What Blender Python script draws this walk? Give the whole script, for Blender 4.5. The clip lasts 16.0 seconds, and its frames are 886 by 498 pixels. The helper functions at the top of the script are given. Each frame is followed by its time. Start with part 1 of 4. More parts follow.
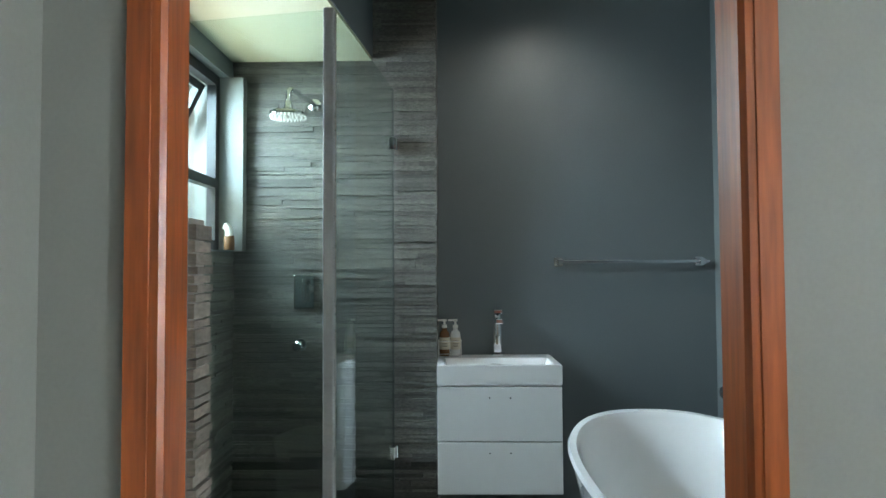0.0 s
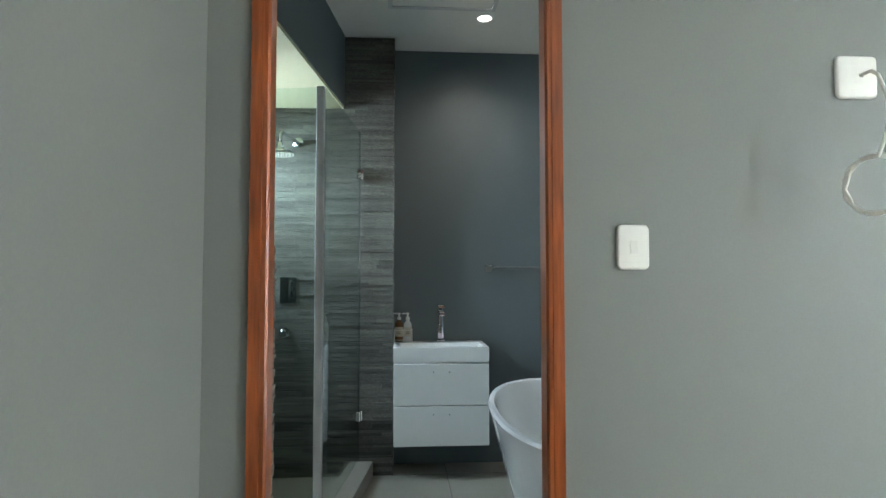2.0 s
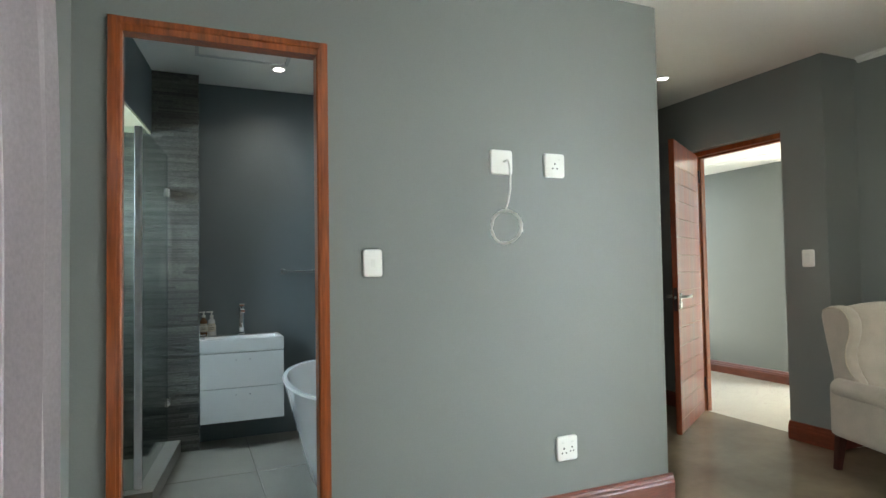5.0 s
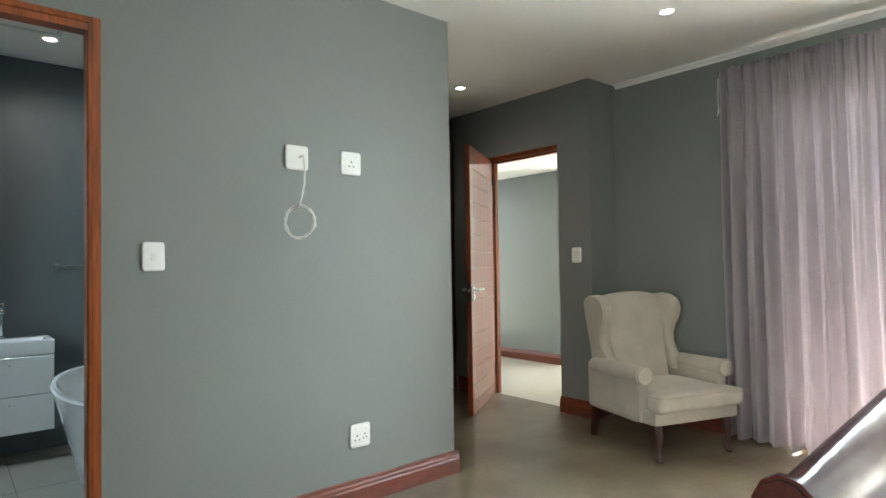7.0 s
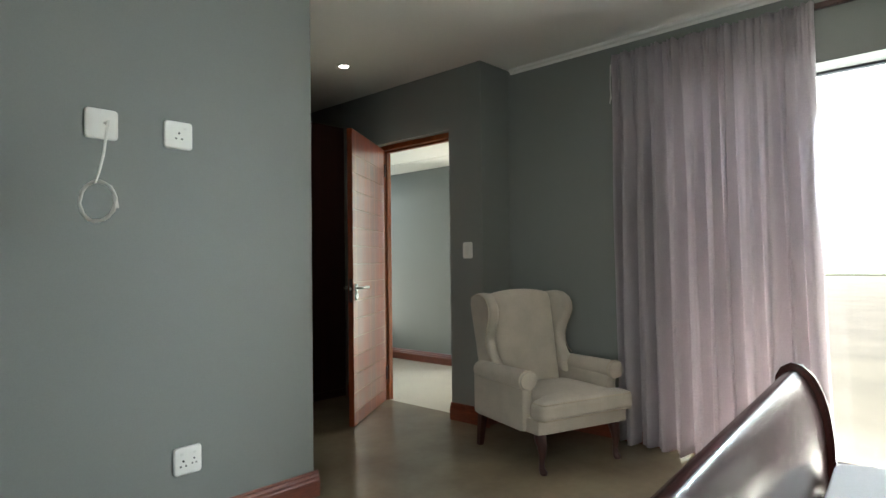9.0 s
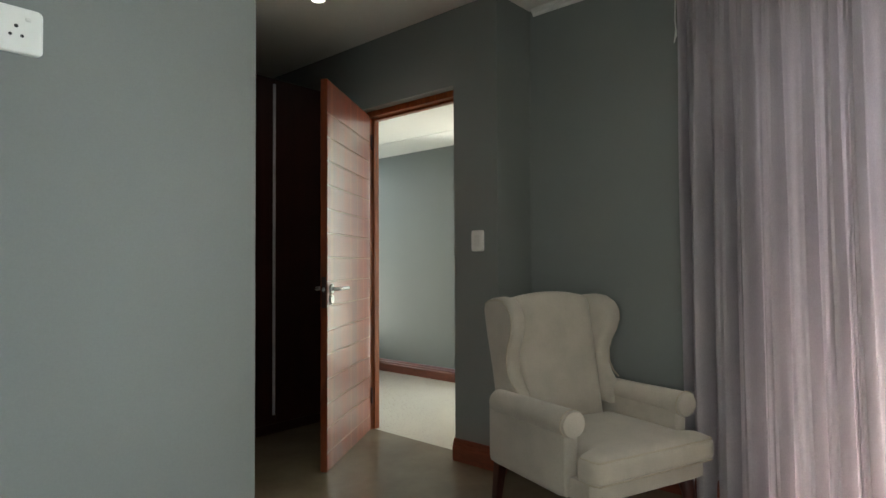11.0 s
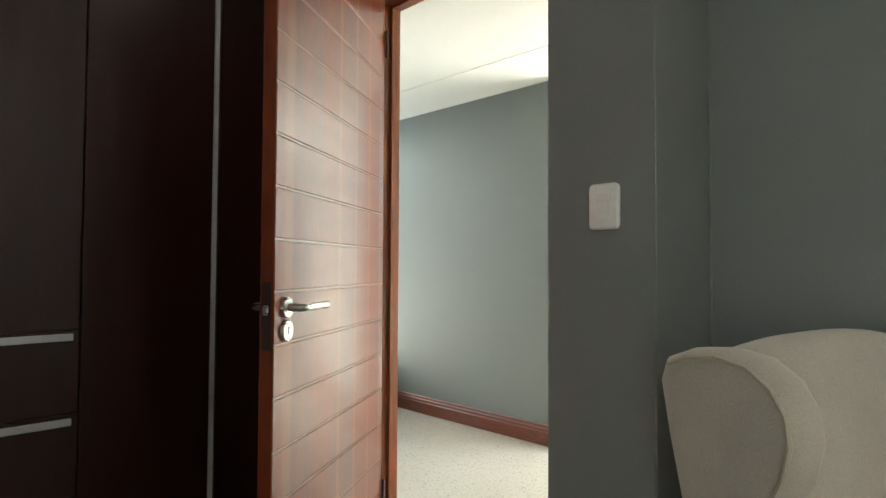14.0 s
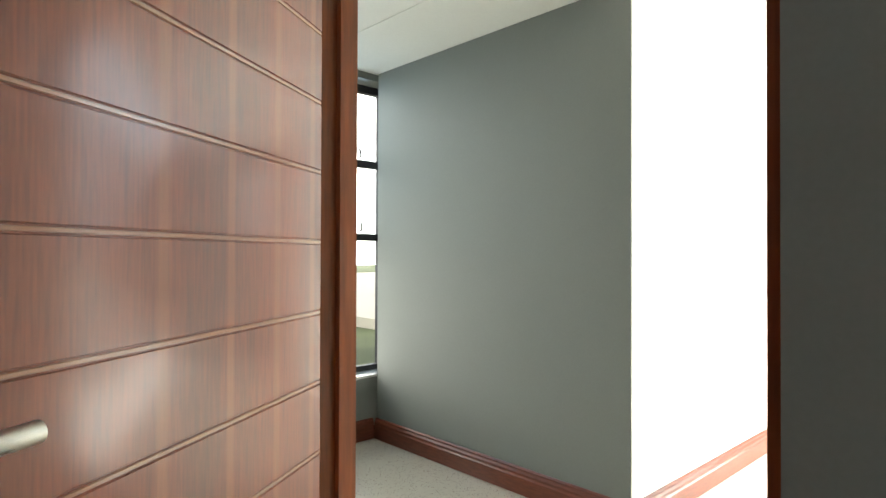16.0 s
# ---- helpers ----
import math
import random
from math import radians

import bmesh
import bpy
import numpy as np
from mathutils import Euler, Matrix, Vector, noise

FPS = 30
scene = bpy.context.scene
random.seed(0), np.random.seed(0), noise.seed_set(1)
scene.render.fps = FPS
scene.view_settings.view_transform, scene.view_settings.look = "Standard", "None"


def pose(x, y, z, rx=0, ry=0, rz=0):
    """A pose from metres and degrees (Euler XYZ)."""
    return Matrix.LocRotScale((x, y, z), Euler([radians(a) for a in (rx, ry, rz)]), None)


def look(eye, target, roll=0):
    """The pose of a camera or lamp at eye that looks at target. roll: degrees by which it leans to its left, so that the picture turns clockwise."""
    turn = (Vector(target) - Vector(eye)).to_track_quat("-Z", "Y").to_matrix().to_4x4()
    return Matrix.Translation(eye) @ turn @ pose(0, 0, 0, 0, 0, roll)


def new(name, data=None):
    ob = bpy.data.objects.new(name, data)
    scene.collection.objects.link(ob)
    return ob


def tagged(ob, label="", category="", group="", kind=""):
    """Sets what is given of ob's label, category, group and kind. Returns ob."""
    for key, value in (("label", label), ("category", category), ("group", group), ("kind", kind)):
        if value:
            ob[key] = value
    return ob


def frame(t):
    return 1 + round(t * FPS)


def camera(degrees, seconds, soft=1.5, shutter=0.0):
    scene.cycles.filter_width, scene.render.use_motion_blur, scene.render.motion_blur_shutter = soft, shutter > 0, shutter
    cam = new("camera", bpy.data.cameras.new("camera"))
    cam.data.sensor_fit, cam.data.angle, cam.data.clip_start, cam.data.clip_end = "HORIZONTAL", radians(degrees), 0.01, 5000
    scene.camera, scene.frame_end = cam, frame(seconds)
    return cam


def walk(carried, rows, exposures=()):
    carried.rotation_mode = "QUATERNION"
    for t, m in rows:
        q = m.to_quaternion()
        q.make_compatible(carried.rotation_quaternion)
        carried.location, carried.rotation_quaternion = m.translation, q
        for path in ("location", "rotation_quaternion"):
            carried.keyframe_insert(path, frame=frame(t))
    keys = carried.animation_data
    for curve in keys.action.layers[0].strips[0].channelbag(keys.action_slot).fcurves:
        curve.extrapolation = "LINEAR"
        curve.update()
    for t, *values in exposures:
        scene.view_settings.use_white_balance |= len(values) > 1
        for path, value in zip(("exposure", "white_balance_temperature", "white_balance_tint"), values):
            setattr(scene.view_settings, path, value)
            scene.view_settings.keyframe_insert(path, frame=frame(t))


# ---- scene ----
cam = camera(74.0, 16.0)
PATH = [
    (0, (0.732, -0.273, 1.134), (0.703, 1.726, 1.201), -0.3),
    (0.5, (0.737, -0.44, 1.127), (0.754, 1.559, 1.202), -0.8),
    (1, (0.738, -0.627, 1.126), (0.796, 1.371, 1.206), -0.3),
    (1.5, (0.718, -0.827, 1.125), (0.812, 1.17, 1.207), -0.3),
    (2, (0.715, -1.021, 1.12), (0.853, 0.972, 1.209), 0.0),
    (2.5, (0.726, -1.214, 1.148), (0.907, 0.776, 1.229), -0.4),
    (3, (0.687, -1.401, 1.142), (0.951, 0.58, 1.23), -0.0),
    (3.2, (0.682, -1.487, 1.141), (0.987, 0.488, 1.235), 0.1),
    (5.3, (0.607, -1.912, 1.161), (1.489, -0.118, 1.222), -0.9),
    (5.5, (0.611, -1.925, 1.159), (1.552, -0.161, 1.216), -0.8),
    (6, (0.633, -1.968, 1.153), (1.699, -0.276, 1.208), -0.9),
    (6.5, (0.641, -1.989, 1.148), (1.837, -0.387, 1.197), -0.8),
    (7, (0.672, -2.028, 1.148), (1.97, -0.507, 1.196), -0.9),
    (7.5, (0.699, -2.04, 1.158), (2.106, -0.619, 1.197), -0.6),
    (8, (0.775, -2.063, 1.144), (2.243, -0.705, 1.186), -0.8),
    (8.2, (0.86, -2.082, 1.131), (2.321, -0.717, 1.178), -0.9),
    (10.5, (1.611, -1.454, 1.085), (3.117, -0.14, 1.136), -0.3),
    (11, (1.812, -1.275, 1.067), (3.308, 0.051, 1.12), -0.3),
    (11.5, (1.993, -1.051, 1.068), (3.491, 0.273, 1.117), -0.3),
    (12, (2.177, -0.869, 1.071), (3.654, 0.478, 1.113), -0.2),
    (12.5, (2.382, -0.677, 1.058), (3.844, 0.687, 1.102), 0.1),
    (13, (2.581, -0.484, 1.079), (4.027, 0.898, 1.098), 0.1),
    (13.5, (2.794, -0.272, 1.046), (4.218, 1.131, 1.101), 0.2),
    (14, (2.996, -0.072, 1.043), (4.404, 1.347, 1.105), 0.3),
    (14.5, (3.199, 0.138, 1.053), (4.591, 1.573, 1.105), 0.4),
    (15, (3.378, 0.321, 1.063), (4.769, 1.757, 1.115), 0.5),
    (15.2, (3.455, 0.383, 1.066), (4.84, 1.825, 1.118), 0.6),
    (15.4, (3.547, 0.46, 1.066), (4.93, 1.903, 1.12), 0.5),
    (15.5, (3.602, 0.508, 1.068), (4.984, 1.952, 1.122), 0.4),
    (15.6, (3.636, 0.538, 1.076), (5.015, 1.985, 1.120), 0.4),
    (15.8, (3.709, 0.608, 1.085), (5.085, 2.058, 1.114), 0.5),
    (16, (3.789, 0.681, 1.086), (5.153, 2.142, 1.105), 0.2),
]
EXPOSURES = [(0.0, 0.5), (1.5, 0.45), (3.0, 0.35), (5.5, 0.35), (7.0, 0.25), (8.2, -0.22), (10.5, -0.45), (11.5, -0.38), (12.5, -0.05), (13.5, 0.1), (16.0, -0.25)]
walk(cam, [(t, look(eye, target, roll)) for t, eye, target, roll in PATH], EXPOSURES)

# ---------------------------------------------------------------- world and light
world = bpy.data.worlds.new("world")
scene.world = world
world.use_nodes = True
wn = world.node_tree
sky = wn.nodes.new("ShaderNodeTexSky")
sky.sky_type, sky.sun_disc = "NISHITA", False
sky.sun_elevation, sky.sun_rotation = radians(36.6), radians(171.5)
wn.links.new(sky.outputs["Color"], wn.nodes["Background"].inputs["Color"])
wn.nodes["Background"].inputs["Strength"].default_value = 0.15

sun_data = bpy.data.lights.new("sun", "SUN")
sun_data.energy, sun_data.angle, sun_data.color = 5.0, radians(0.6), (1.0, 0.95, 0.88)
sun = new("sun", sun_data)
sun.matrix_world = look((0, 0, 10), (-0.15, 1.0, 9.25))


def area(name, eye, target, w, h, watts, color=(0.93, 0.97, 1.0)):
    d = bpy.data.lights.new(name, "AREA")
    d.shape, d.size, d.size_y, d.energy, d.color = "RECTANGLE", w, h, watts, color
    o = new(name, d)
    o.matrix_world = look(eye, target)
    return o


def spot(name, x, y, z, watts, color=(1.0, 0.95, 0.86), cone=110):
    d = bpy.data.lights.new(name, "SPOT")
    d.energy, d.color, d.spot_size, d.spot_blend, d.shadow_soft_size = watts, color, radians(cone), 1.0, 0.03
    o = new(name, d)
    o.matrix_world = look((x, y, z), (x, y, 0))
    return o


SKYLIGHT, GROUNDLIGHT = (0.64, 0.85, 1.0), (1.0, 0.97, 0.87)


def daylight(name, x, y, z, dx, dy, w, h, sky_watts, ground_watts):
    """Daylight at an opening: blue light falling from the sky, warm light rising from the sunlit ground."""
    area(name + "_sky", (x, y, z + 0.3 * h), (x + dx, y + dy, z + 0.3 * h - 0.62), w, h * 0.62, sky_watts, SKYLIGHT)
    area(name + "_ground", (x, y, z - 0.3 * h), (x + dx, y + dy, z - 0.3 * h + 0.62), w, h * 0.62, ground_watts, GROUNDLIGHT)


daylight("window_light_right", 5.05, -1.52, 1.1, -1, 0, 1.8, 1.95, 30, 255)
gap = area("window_light_gap", (4.735, -1.60, 1.66), (1.75, 0.4, 0.45), 0.07, 0.08, 22, (0.76, 0.91, 1.0))
gap.data.spread = radians(95)
# Added fill light at an assumed opening that is never in view.
daylight("added_light_far_right", 5.05, -3.45, 1.1, -1, 0.1, 1.4, 1.95, 40, 32)
daylight("window_light_left", -0.2, -1.6, 1.2, 1, 0.3, 1.7, 1.8, 34, 32)
daylight("window_light_bath", -0.62, 1.90, 1.62, 1, -0.45, 0.66, 0.74, 66, 8)
daylight("window_light_hall", 5.25, 3.78, 1.25, 0, -1, 1.2, 1.7, 12, 16)
# Added light to make the lounge very bright; its source is assumed.
daylight("added_light_lounge", 7.8, 0.5, 1.1, 0, 1, 2.8, 1.9, 100, 170)

# ---------------------------------------------------------------- materials


def mat(name, color, rough=0.6, metal=0.0, grain=0.0, scale=40.0, bump=0.0, blotch=0.0, bscale=2.0, coat=0.0, stretch=(1, 1, 1), spec=0.5, rand=0.0, emit=0.0, sheen=0.0):
    """A surface with fine grain, broad blotches and relief, sized in metres by object coordinates."""
    m = bpy.data.materials.new(name)
    m.use_nodes = True
    t = m.node_tree
    b = t.nodes["Principled BSDF"]
    b.inputs["Roughness"].default_value, b.inputs["Metallic"].default_value = rough, metal
    b.inputs["Coat Weight"].default_value, b.inputs["Specular IOR Level"].default_value = coat, spec
    b.inputs["Coat Roughness"].default_value = 0.14
    b.inputs["Sheen Weight"].default_value = sheen
    geo = t.nodes.new("ShaderNodeNewGeometry")
    mp = t.nodes.new("ShaderNodeMapping")
    mp.inputs["Scale"].default_value = stretch
    t.links.new(geo.outputs["Position"], mp.inputs["Vector"])

    def tex(sc, detail=4.0):
        n = t.nodes.new("ShaderNodeTexNoise")
        n.inputs["Scale"].default_value, n.inputs["Detail"].default_value = sc, detail
        t.links.new(mp.outputs["Vector"], n.inputs["Vector"])
        return n.outputs["Fac"]

    def rng(src, lo, hi):
        n = t.nodes.new("ShaderNodeMapRange")
        n.inputs["From Min"].default_value, n.inputs["From Max"].default_value = 0.25, 0.75
        n.inputs["To Min"].default_value, n.inputs["To Max"].default_value = lo, hi
        t.links.new(src, n.inputs["Value"])
        return n.outputs["Result"]

    def mul(a, c):
        n = t.nodes.new("ShaderNodeMath")
        n.operation = "MULTIPLY"
        t.links.new(a, n.inputs[0])
        t.links.new(c, n.inputs[1])
        return n.outputs["Value"]

    fine, broad = tex(scale), tex(bscale, 3.0)
    f = mul(rng(fine, 1 - grain, 1 + grain), rng(broad, 1 - blotch, 1 + blotch))
    if rand:
        oi = t.nodes.new("ShaderNodeObjectInfo")
        r = t.nodes.new("ShaderNodeMapRange")
        r.inputs["To Min"].default_value, r.inputs["To Max"].default_value = 1 - rand, 1 + rand
        t.links.new(geo.outputs["Random Per Island"], r.inputs["Value"])
        f = mul(f, r.outputs["Result"])
        r2 = t.nodes.new("ShaderNodeMapRange")
        r2.inputs["To Min"].default_value, r2.inputs["To Max"].default_value = 1 - rand / 2, 1 + rand / 2
        t.links.new(oi.outputs["Random"], r2.inputs["Value"])
        f = mul(f, r2.outputs["Result"])
    vm = t.nodes.new("ShaderNodeVectorMath")
    vm.operation = "SCALE"
    vm.inputs[0].default_value = color
    t.links.new(f, vm.inputs["Scale"])
    t.links.new(vm.outputs["Vector"], b.inputs["Base Color"])
    rr = rng(broad, max(rough - 0.06, 0.02), min(rough + 0.06, 1)) if rough > 0.1 and "floor" not in name else None
    if rr:
        t.links.new(rr, b.inputs["Roughness"])
    if bump:
        bn = t.nodes.new("ShaderNodeBump")
        bn.inputs["Strength"].default_value, bn.inputs["Distance"].default_value = min(bump * 4, 1.0), 0.002
        t.links.new(fine, bn.inputs["Height"])
        t.links.new(bn.outputs["Normal"], b.inputs["Normal"])
    if emit:
        b.inputs["Emission Color"].default_value, b.inputs["Emission Strength"].default_value = (1, 0.97, 0.92, 1), emit
    return m


def glass_mat(name, tint=(0.93, 0.97, 0.95)):
    """Thin clear glass: it lets light through, and mirrors more at a slant."""
    m = bpy.data.materials.new(name)
    m.use_nodes = True
    t = m.node_tree
    out = t.nodes["Material Output"]
    t.nodes.remove(t.nodes["Principled BSDF"])
    tr, gl, mx, lw, po, ma = (t.nodes.new("ShaderNode" + k) for k in ("BsdfTransparent", "BsdfGlossy", "MixShader", "LayerWeight", "Math", "Math"))
    tr.inputs["Color"].default_value = (*tint, 1)
    gl.inputs["Roughness"].default_value = 0.0
    lw.inputs["Blend"].default_value = 0.5
    po.operation, po.inputs[1].default_value = "POWER", 5.0
    ma.operation, ma.inputs[1].default_value, ma.inputs[2].default_value = "MULTIPLY_ADD", 0.9, 0.04
    t.links.new(lw.outputs["Facing"], po.inputs[0])
    t.links.new(po.outputs[0], ma.inputs[0])
    t.links.new(ma.outputs[0], mx.inputs["Fac"])
    t.links.new(tr.outputs["BSDF"], mx.inputs[1])
    t.links.new(gl.outputs["BSDF"], mx.inputs[2])
    t.links.new(mx.outputs["Shader"], out.inputs["Surface"])
    return m


def terrazzo_mat(name, base, dark, light, rough, amount):
    """Ground and polished concrete: cement, with dark and light aggregate in it."""
    m = mat(name, base, rough, 0, 0.06, 60, 0, 0.04, 3.1, 0.0)
    t = m.node_tree
    b = t.nodes["Principled BSDF"]
    src = b.inputs["Base Color"].links[0].from_socket
    geo = t.nodes["Geometry"]
    for sc, col, lim in ((210.0, dark, amount), (150.0, dark, amount * 0.5)):
        v = t.nodes.new("ShaderNodeTexVoronoi")
        v.inputs["Scale"].default_value = sc
        t.links.new(geo.outputs["Position"], v.inputs["Vector"])
        c = t.nodes.new("ShaderNodeSeparateColor")
        t.links.new(v.outputs["Color"], c.inputs["Color"])
        a = t.nodes.new("ShaderNodeMath")
        a.operation = "LESS_THAN"
        a.inputs[1].default_value = lim
        t.links.new(c.outputs["Red"], a.inputs[0])
        d = t.nodes.new("ShaderNodeMath")
        d.operation = "LESS_THAN"
        d.inputs[1].default_value = 0.42
        t.links.new(v.outputs["Distance"], d.inputs[0])
        k = t.nodes.new("ShaderNodeMath")
        k.operation = "MULTIPLY"
        t.links.new(a.outputs[0], k.inputs[0])
        t.links.new(d.outputs[0], k.inputs[1])
        mx = t.nodes.new("ShaderNodeMix")
        mx.data_type = "RGBA"
        t.links.new(k.outputs[0], mx.inputs["Factor"])
        t.links.new(src, mx.inputs["A"])
        mx.inputs["B"].default_value = (*col, 1)
        src = mx.outputs["Result"]
    t.links.new(src, b.inputs["Base Color"])
    return m


PAINT = mat("grey_wall_paint", (0.200, 0.211, 0.197), 0.62, 0, 0.03, 160, 0.025, 0.05, 1.3)
PAINT_BATH = mat("dark_grey_bathroom_paint", (0.135, 0.160, 0.165), 0.5, 0, 0.04, 150, 0.08, 0.07, 1.5)
WALL_PALE = mat("pale_lounge_wall", (0.72, 0.70, 0.62), 0.6, 0, 0.03, 160, 0.06, 0.04, 1.2)
WHITE_CEIL = mat("white_ceiling_paint", (0.82, 0.81, 0.765), 0.75, 0, 0.02, 90, 0.04, 0.03, 1.0)
CREAM = mat("cream_shower_ceiling_paint", (0.52, 0.52, 0.36), 0.7, 0, 0.02, 90, 0.04, 0.04, 1.0)
MAHOG = mat("mahogany", (0.205, 0.034, 0.0055), 0.42, 0, 0.22, 30, 0.003, 0.30, 1.1, 0.55, (7, 7, 0.5), 0.35)
BEAD = mat("pale_mahogany_bead", (0.33, 0.10, 0.03), 0.34, 0, 0.15, 30, 0.002, 0.16, 1.1, 0.8, (1, 1, 7), 0.5)
FRAMEWOOD = mat("orange_brown_door_frame_wood", (0.26, 0.062, 0.013), 0.34, 0, 0.34, 11, 0.03, 0.38, 3.0, 0.35, (9, 9, 0.7))
DARKWOOD = mat("dark_mahogany", (0.042, 0.011, 0.008), 0.36, 0, 0.12, 24, 0.01, 0.18, 2.5, 0.06, (7, 7, 0.7))
BEDWOOD = mat("lacquered_dark_bed_wood", (0.036, 0.009, 0.007), 0.2, 0, 0.15, 24, 0.0, 0.12, 3.0, 0.0, (0.8, 7, 7), 0.22)
SKIRT = mat("skirting_wood", (0.15, 0.035, 0.016), 0.33, 0, 0.3, 20, 0.03, 0.25, 3.0, 0.3, (1, 1, 8))
CONCRETE = mat("polished_concrete_floor", (0.215, 0.175, 0.118), 0.22, 0, 0.05, 24, 0, 0.26, 2.3)
HALLFLOOR = terrazzo_mat("pale_terrazzo_hall_floor", (0.62, 0.57, 0.48), (0.2, 0.14, 0.11), (0.72, 0.68, 0.6), 0.22, 0.09)
BATHTILE = mat("grey_bathroom_floor_tile", (0.25, 0.235, 0.20), 0.35, 0, 0.06, 70, 0.02, 0.1, 3.0, 0.0, (1, 1, 1), 0.5, 0.05)
GROUT = mat("grey_grout", (0.20, 0.19, 0.17), 0.9, 0, 0.1, 90, 0.05)
STONE = mat("slate_strip_tile", (0.078, 0.076, 0.066), 0.62, 0, 0.35, 70, 0.16, 0.25, 3.0, 0.0, (1, 1, 2.5), 0.4, 0.62)
STONE_PALE = mat("brown_strip_tile", (0.15, 0.132, 0.11), 0.6, 0, 0.3, 60, 0.14, 0.2, 4.0, 0.0, (1, 1, 2.5), 0.4, 0.3)
CERAMIC = mat("white_ceramic", (0.80, 0.80, 0.79), 0.1, 0, 0.01, 20, 0, 0.02, 2.0, 0.4)
LACQUER = mat("white_lacquer", (0.80, 0.80, 0.78), 0.22, 0, 0.01, 30, 0, 0.02, 2.0, 0.3)
PLASTIC = mat("white_switch_plastic", (0.80, 0.79, 0.74), 0.32, 0, 0.01, 60, 0, 0.03, 6.0)
PLASTIC_IN = mat("white_rocker_plastic", (0.74, 0.73, 0.68), 0.3, 0, 0.01, 60, 0, 0.03, 6.0)
SLOT = mat("dark_slot", (0.02, 0.02, 0.02), 0.6)
CHROME = mat("chrome", (0.75, 0.76, 0.78), 0.07, 1.0)
STEEL = mat("brushed_steel", (0.55, 0.54, 0.51), 0.3, 1.0, 0.1, 200, 0.01, 0.05, 20, 0, (1, 1, 8))
ALU = mat("bright_aluminium", (0.80, 0.81, 0.84), 0.3, 0.0, 0.05, 120, 0, 0.05, 8)
BLACKALU = mat("black_aluminium", (0.022, 0.022, 0.024), 0.45, 0, 0.1, 80, 0.01)
LINEN = mat("oatmeal_linen", (0.47, 0.42, 0.345), 0.9, 0, 0.10, 330, 0.08, 0.09, 9.0, 0, (1, 1, 1), 0.2, 0, 0, 0.25)
PIPING = mat("oatmeal_piping", (0.46, 0.40, 0.31), 0.9, 0, 0.12, 400, 0.1, 0.08, 9.0)
CURTAIN = mat("mauve_grey_curtain_cloth", (0.49, 0.445, 0.462), 0.95, 0, 0.08, 200, 0.05, 0.08, 5.0, 0, (1, 1, 0.5), 0.15, 0, 0, 0.2)


def translucent(m, amount):
    """Let some of the daylight through a cloth."""
    t = m.node_tree
    b, out = t.nodes["Principled BSDF"], t.nodes["Material Output"]
    tl, mx = t.nodes.new("ShaderNodeBsdfTranslucent"), t.nodes.new("ShaderNodeMixShader")
    t.links.new(b.inputs["Base Color"].links[0].from_socket, tl.inputs["Color"])
    mx.inputs["Fac"].default_value = amount
    t.links.new(b.outputs["BSDF"], mx.inputs[1])
    t.links.new(tl.outputs["BSDF"], mx.inputs[2])
    t.links.new(mx.outputs["Shader"], out.inputs["Surface"])


translucent(CURTAIN, 0.38)
SHEET = mat("white_bed_linen", (0.80, 0.81, 0.84), 0.9, 0, 0.04, 200, 0.1, 0.05, 4.0)
CABLE = mat("white_cable", (0.72, 0.71, 0.66), 0.4, 0, 0.05, 80, 0)
AMBER = mat("amber_lotion", (0.20, 0.10, 0.045), 0.18, 0, 0.1, 30)
LABELP = mat("cream_paper_label", (0.66, 0.60, 0.48), 0.7, 0, 0.05, 80)
LAMPGLOW = mat("lamp_glass", (0.9, 0.9, 0.88), 0.4, 0, 0, 40, 0, 0, 2, 0, (1, 1, 1), 0.5, 0, 14.0)
GLASS = glass_mat("shower_glass", (0.90, 0.955, 0.935))
PANE = glass_mat("window_glass", (0.96, 0.98, 0.98))
LAWN = mat("dry_lawn", (0.10, 0.12, 0.045), 0.95, 0, 0.35, 50, 0.15, 0.3, 0.6)
PAVING = mat("sandy_paving", (0.6, 0.54, 0.44), 0.85, 0, 0.15, 50, 0.1, 0.15, 1.0)
LEAF = mat("shrub_leaf", (0.06, 0.10, 0.03), 0.6, 0, 0.3, 30, 0, 0.3, 3, 0, (1, 1, 1), 0.4, 0.3)



def veneer_bands(m, bands, color, amount):
    """Lighter upright veneer strips, at distances from the hinge edge."""
    t = m.node_tree
    b = t.nodes["Principled BSDF"]
    src = b.inputs["Base Color"].links[0].from_socket
    tc, sep = t.nodes.new("ShaderNodeTexCoord"), t.nodes.new("ShaderNodeSeparateXYZ")
    t.links.new(tc.outputs["Object"], sep.inputs["Vector"])
    for at, half in bands:
        d, w, r = (t.nodes.new("ShaderNodeMath"), t.nodes.new("ShaderNodeMath"), t.nodes.new("ShaderNodeMapRange"))
        d.operation, d.inputs[1].default_value = "SUBTRACT", at
        w.operation = "ABSOLUTE"
        t.links.new(sep.outputs["X"], d.inputs[0])
        t.links.new(d.outputs[0], w.inputs[0])
        t.links.new(w.outputs[0], r.inputs["Value"])
        r.inputs["From Min"].default_value, r.inputs["From Max"].default_value = half * 0.4, half
        r.inputs["To Min"].default_value, r.inputs["To Max"].default_value = amount, 0.0
        mx = t.nodes.new("ShaderNodeMix")
        mx.data_type = "RGBA"
        t.links.new(r.outputs["Result"], mx.inputs["Factor"])
        t.links.new(src, mx.inputs["A"])
        mx.inputs["B"].default_value = (*color, 1)
        src = mx.outputs["Result"]
    t.links.new(src, b.inputs["Base Color"])


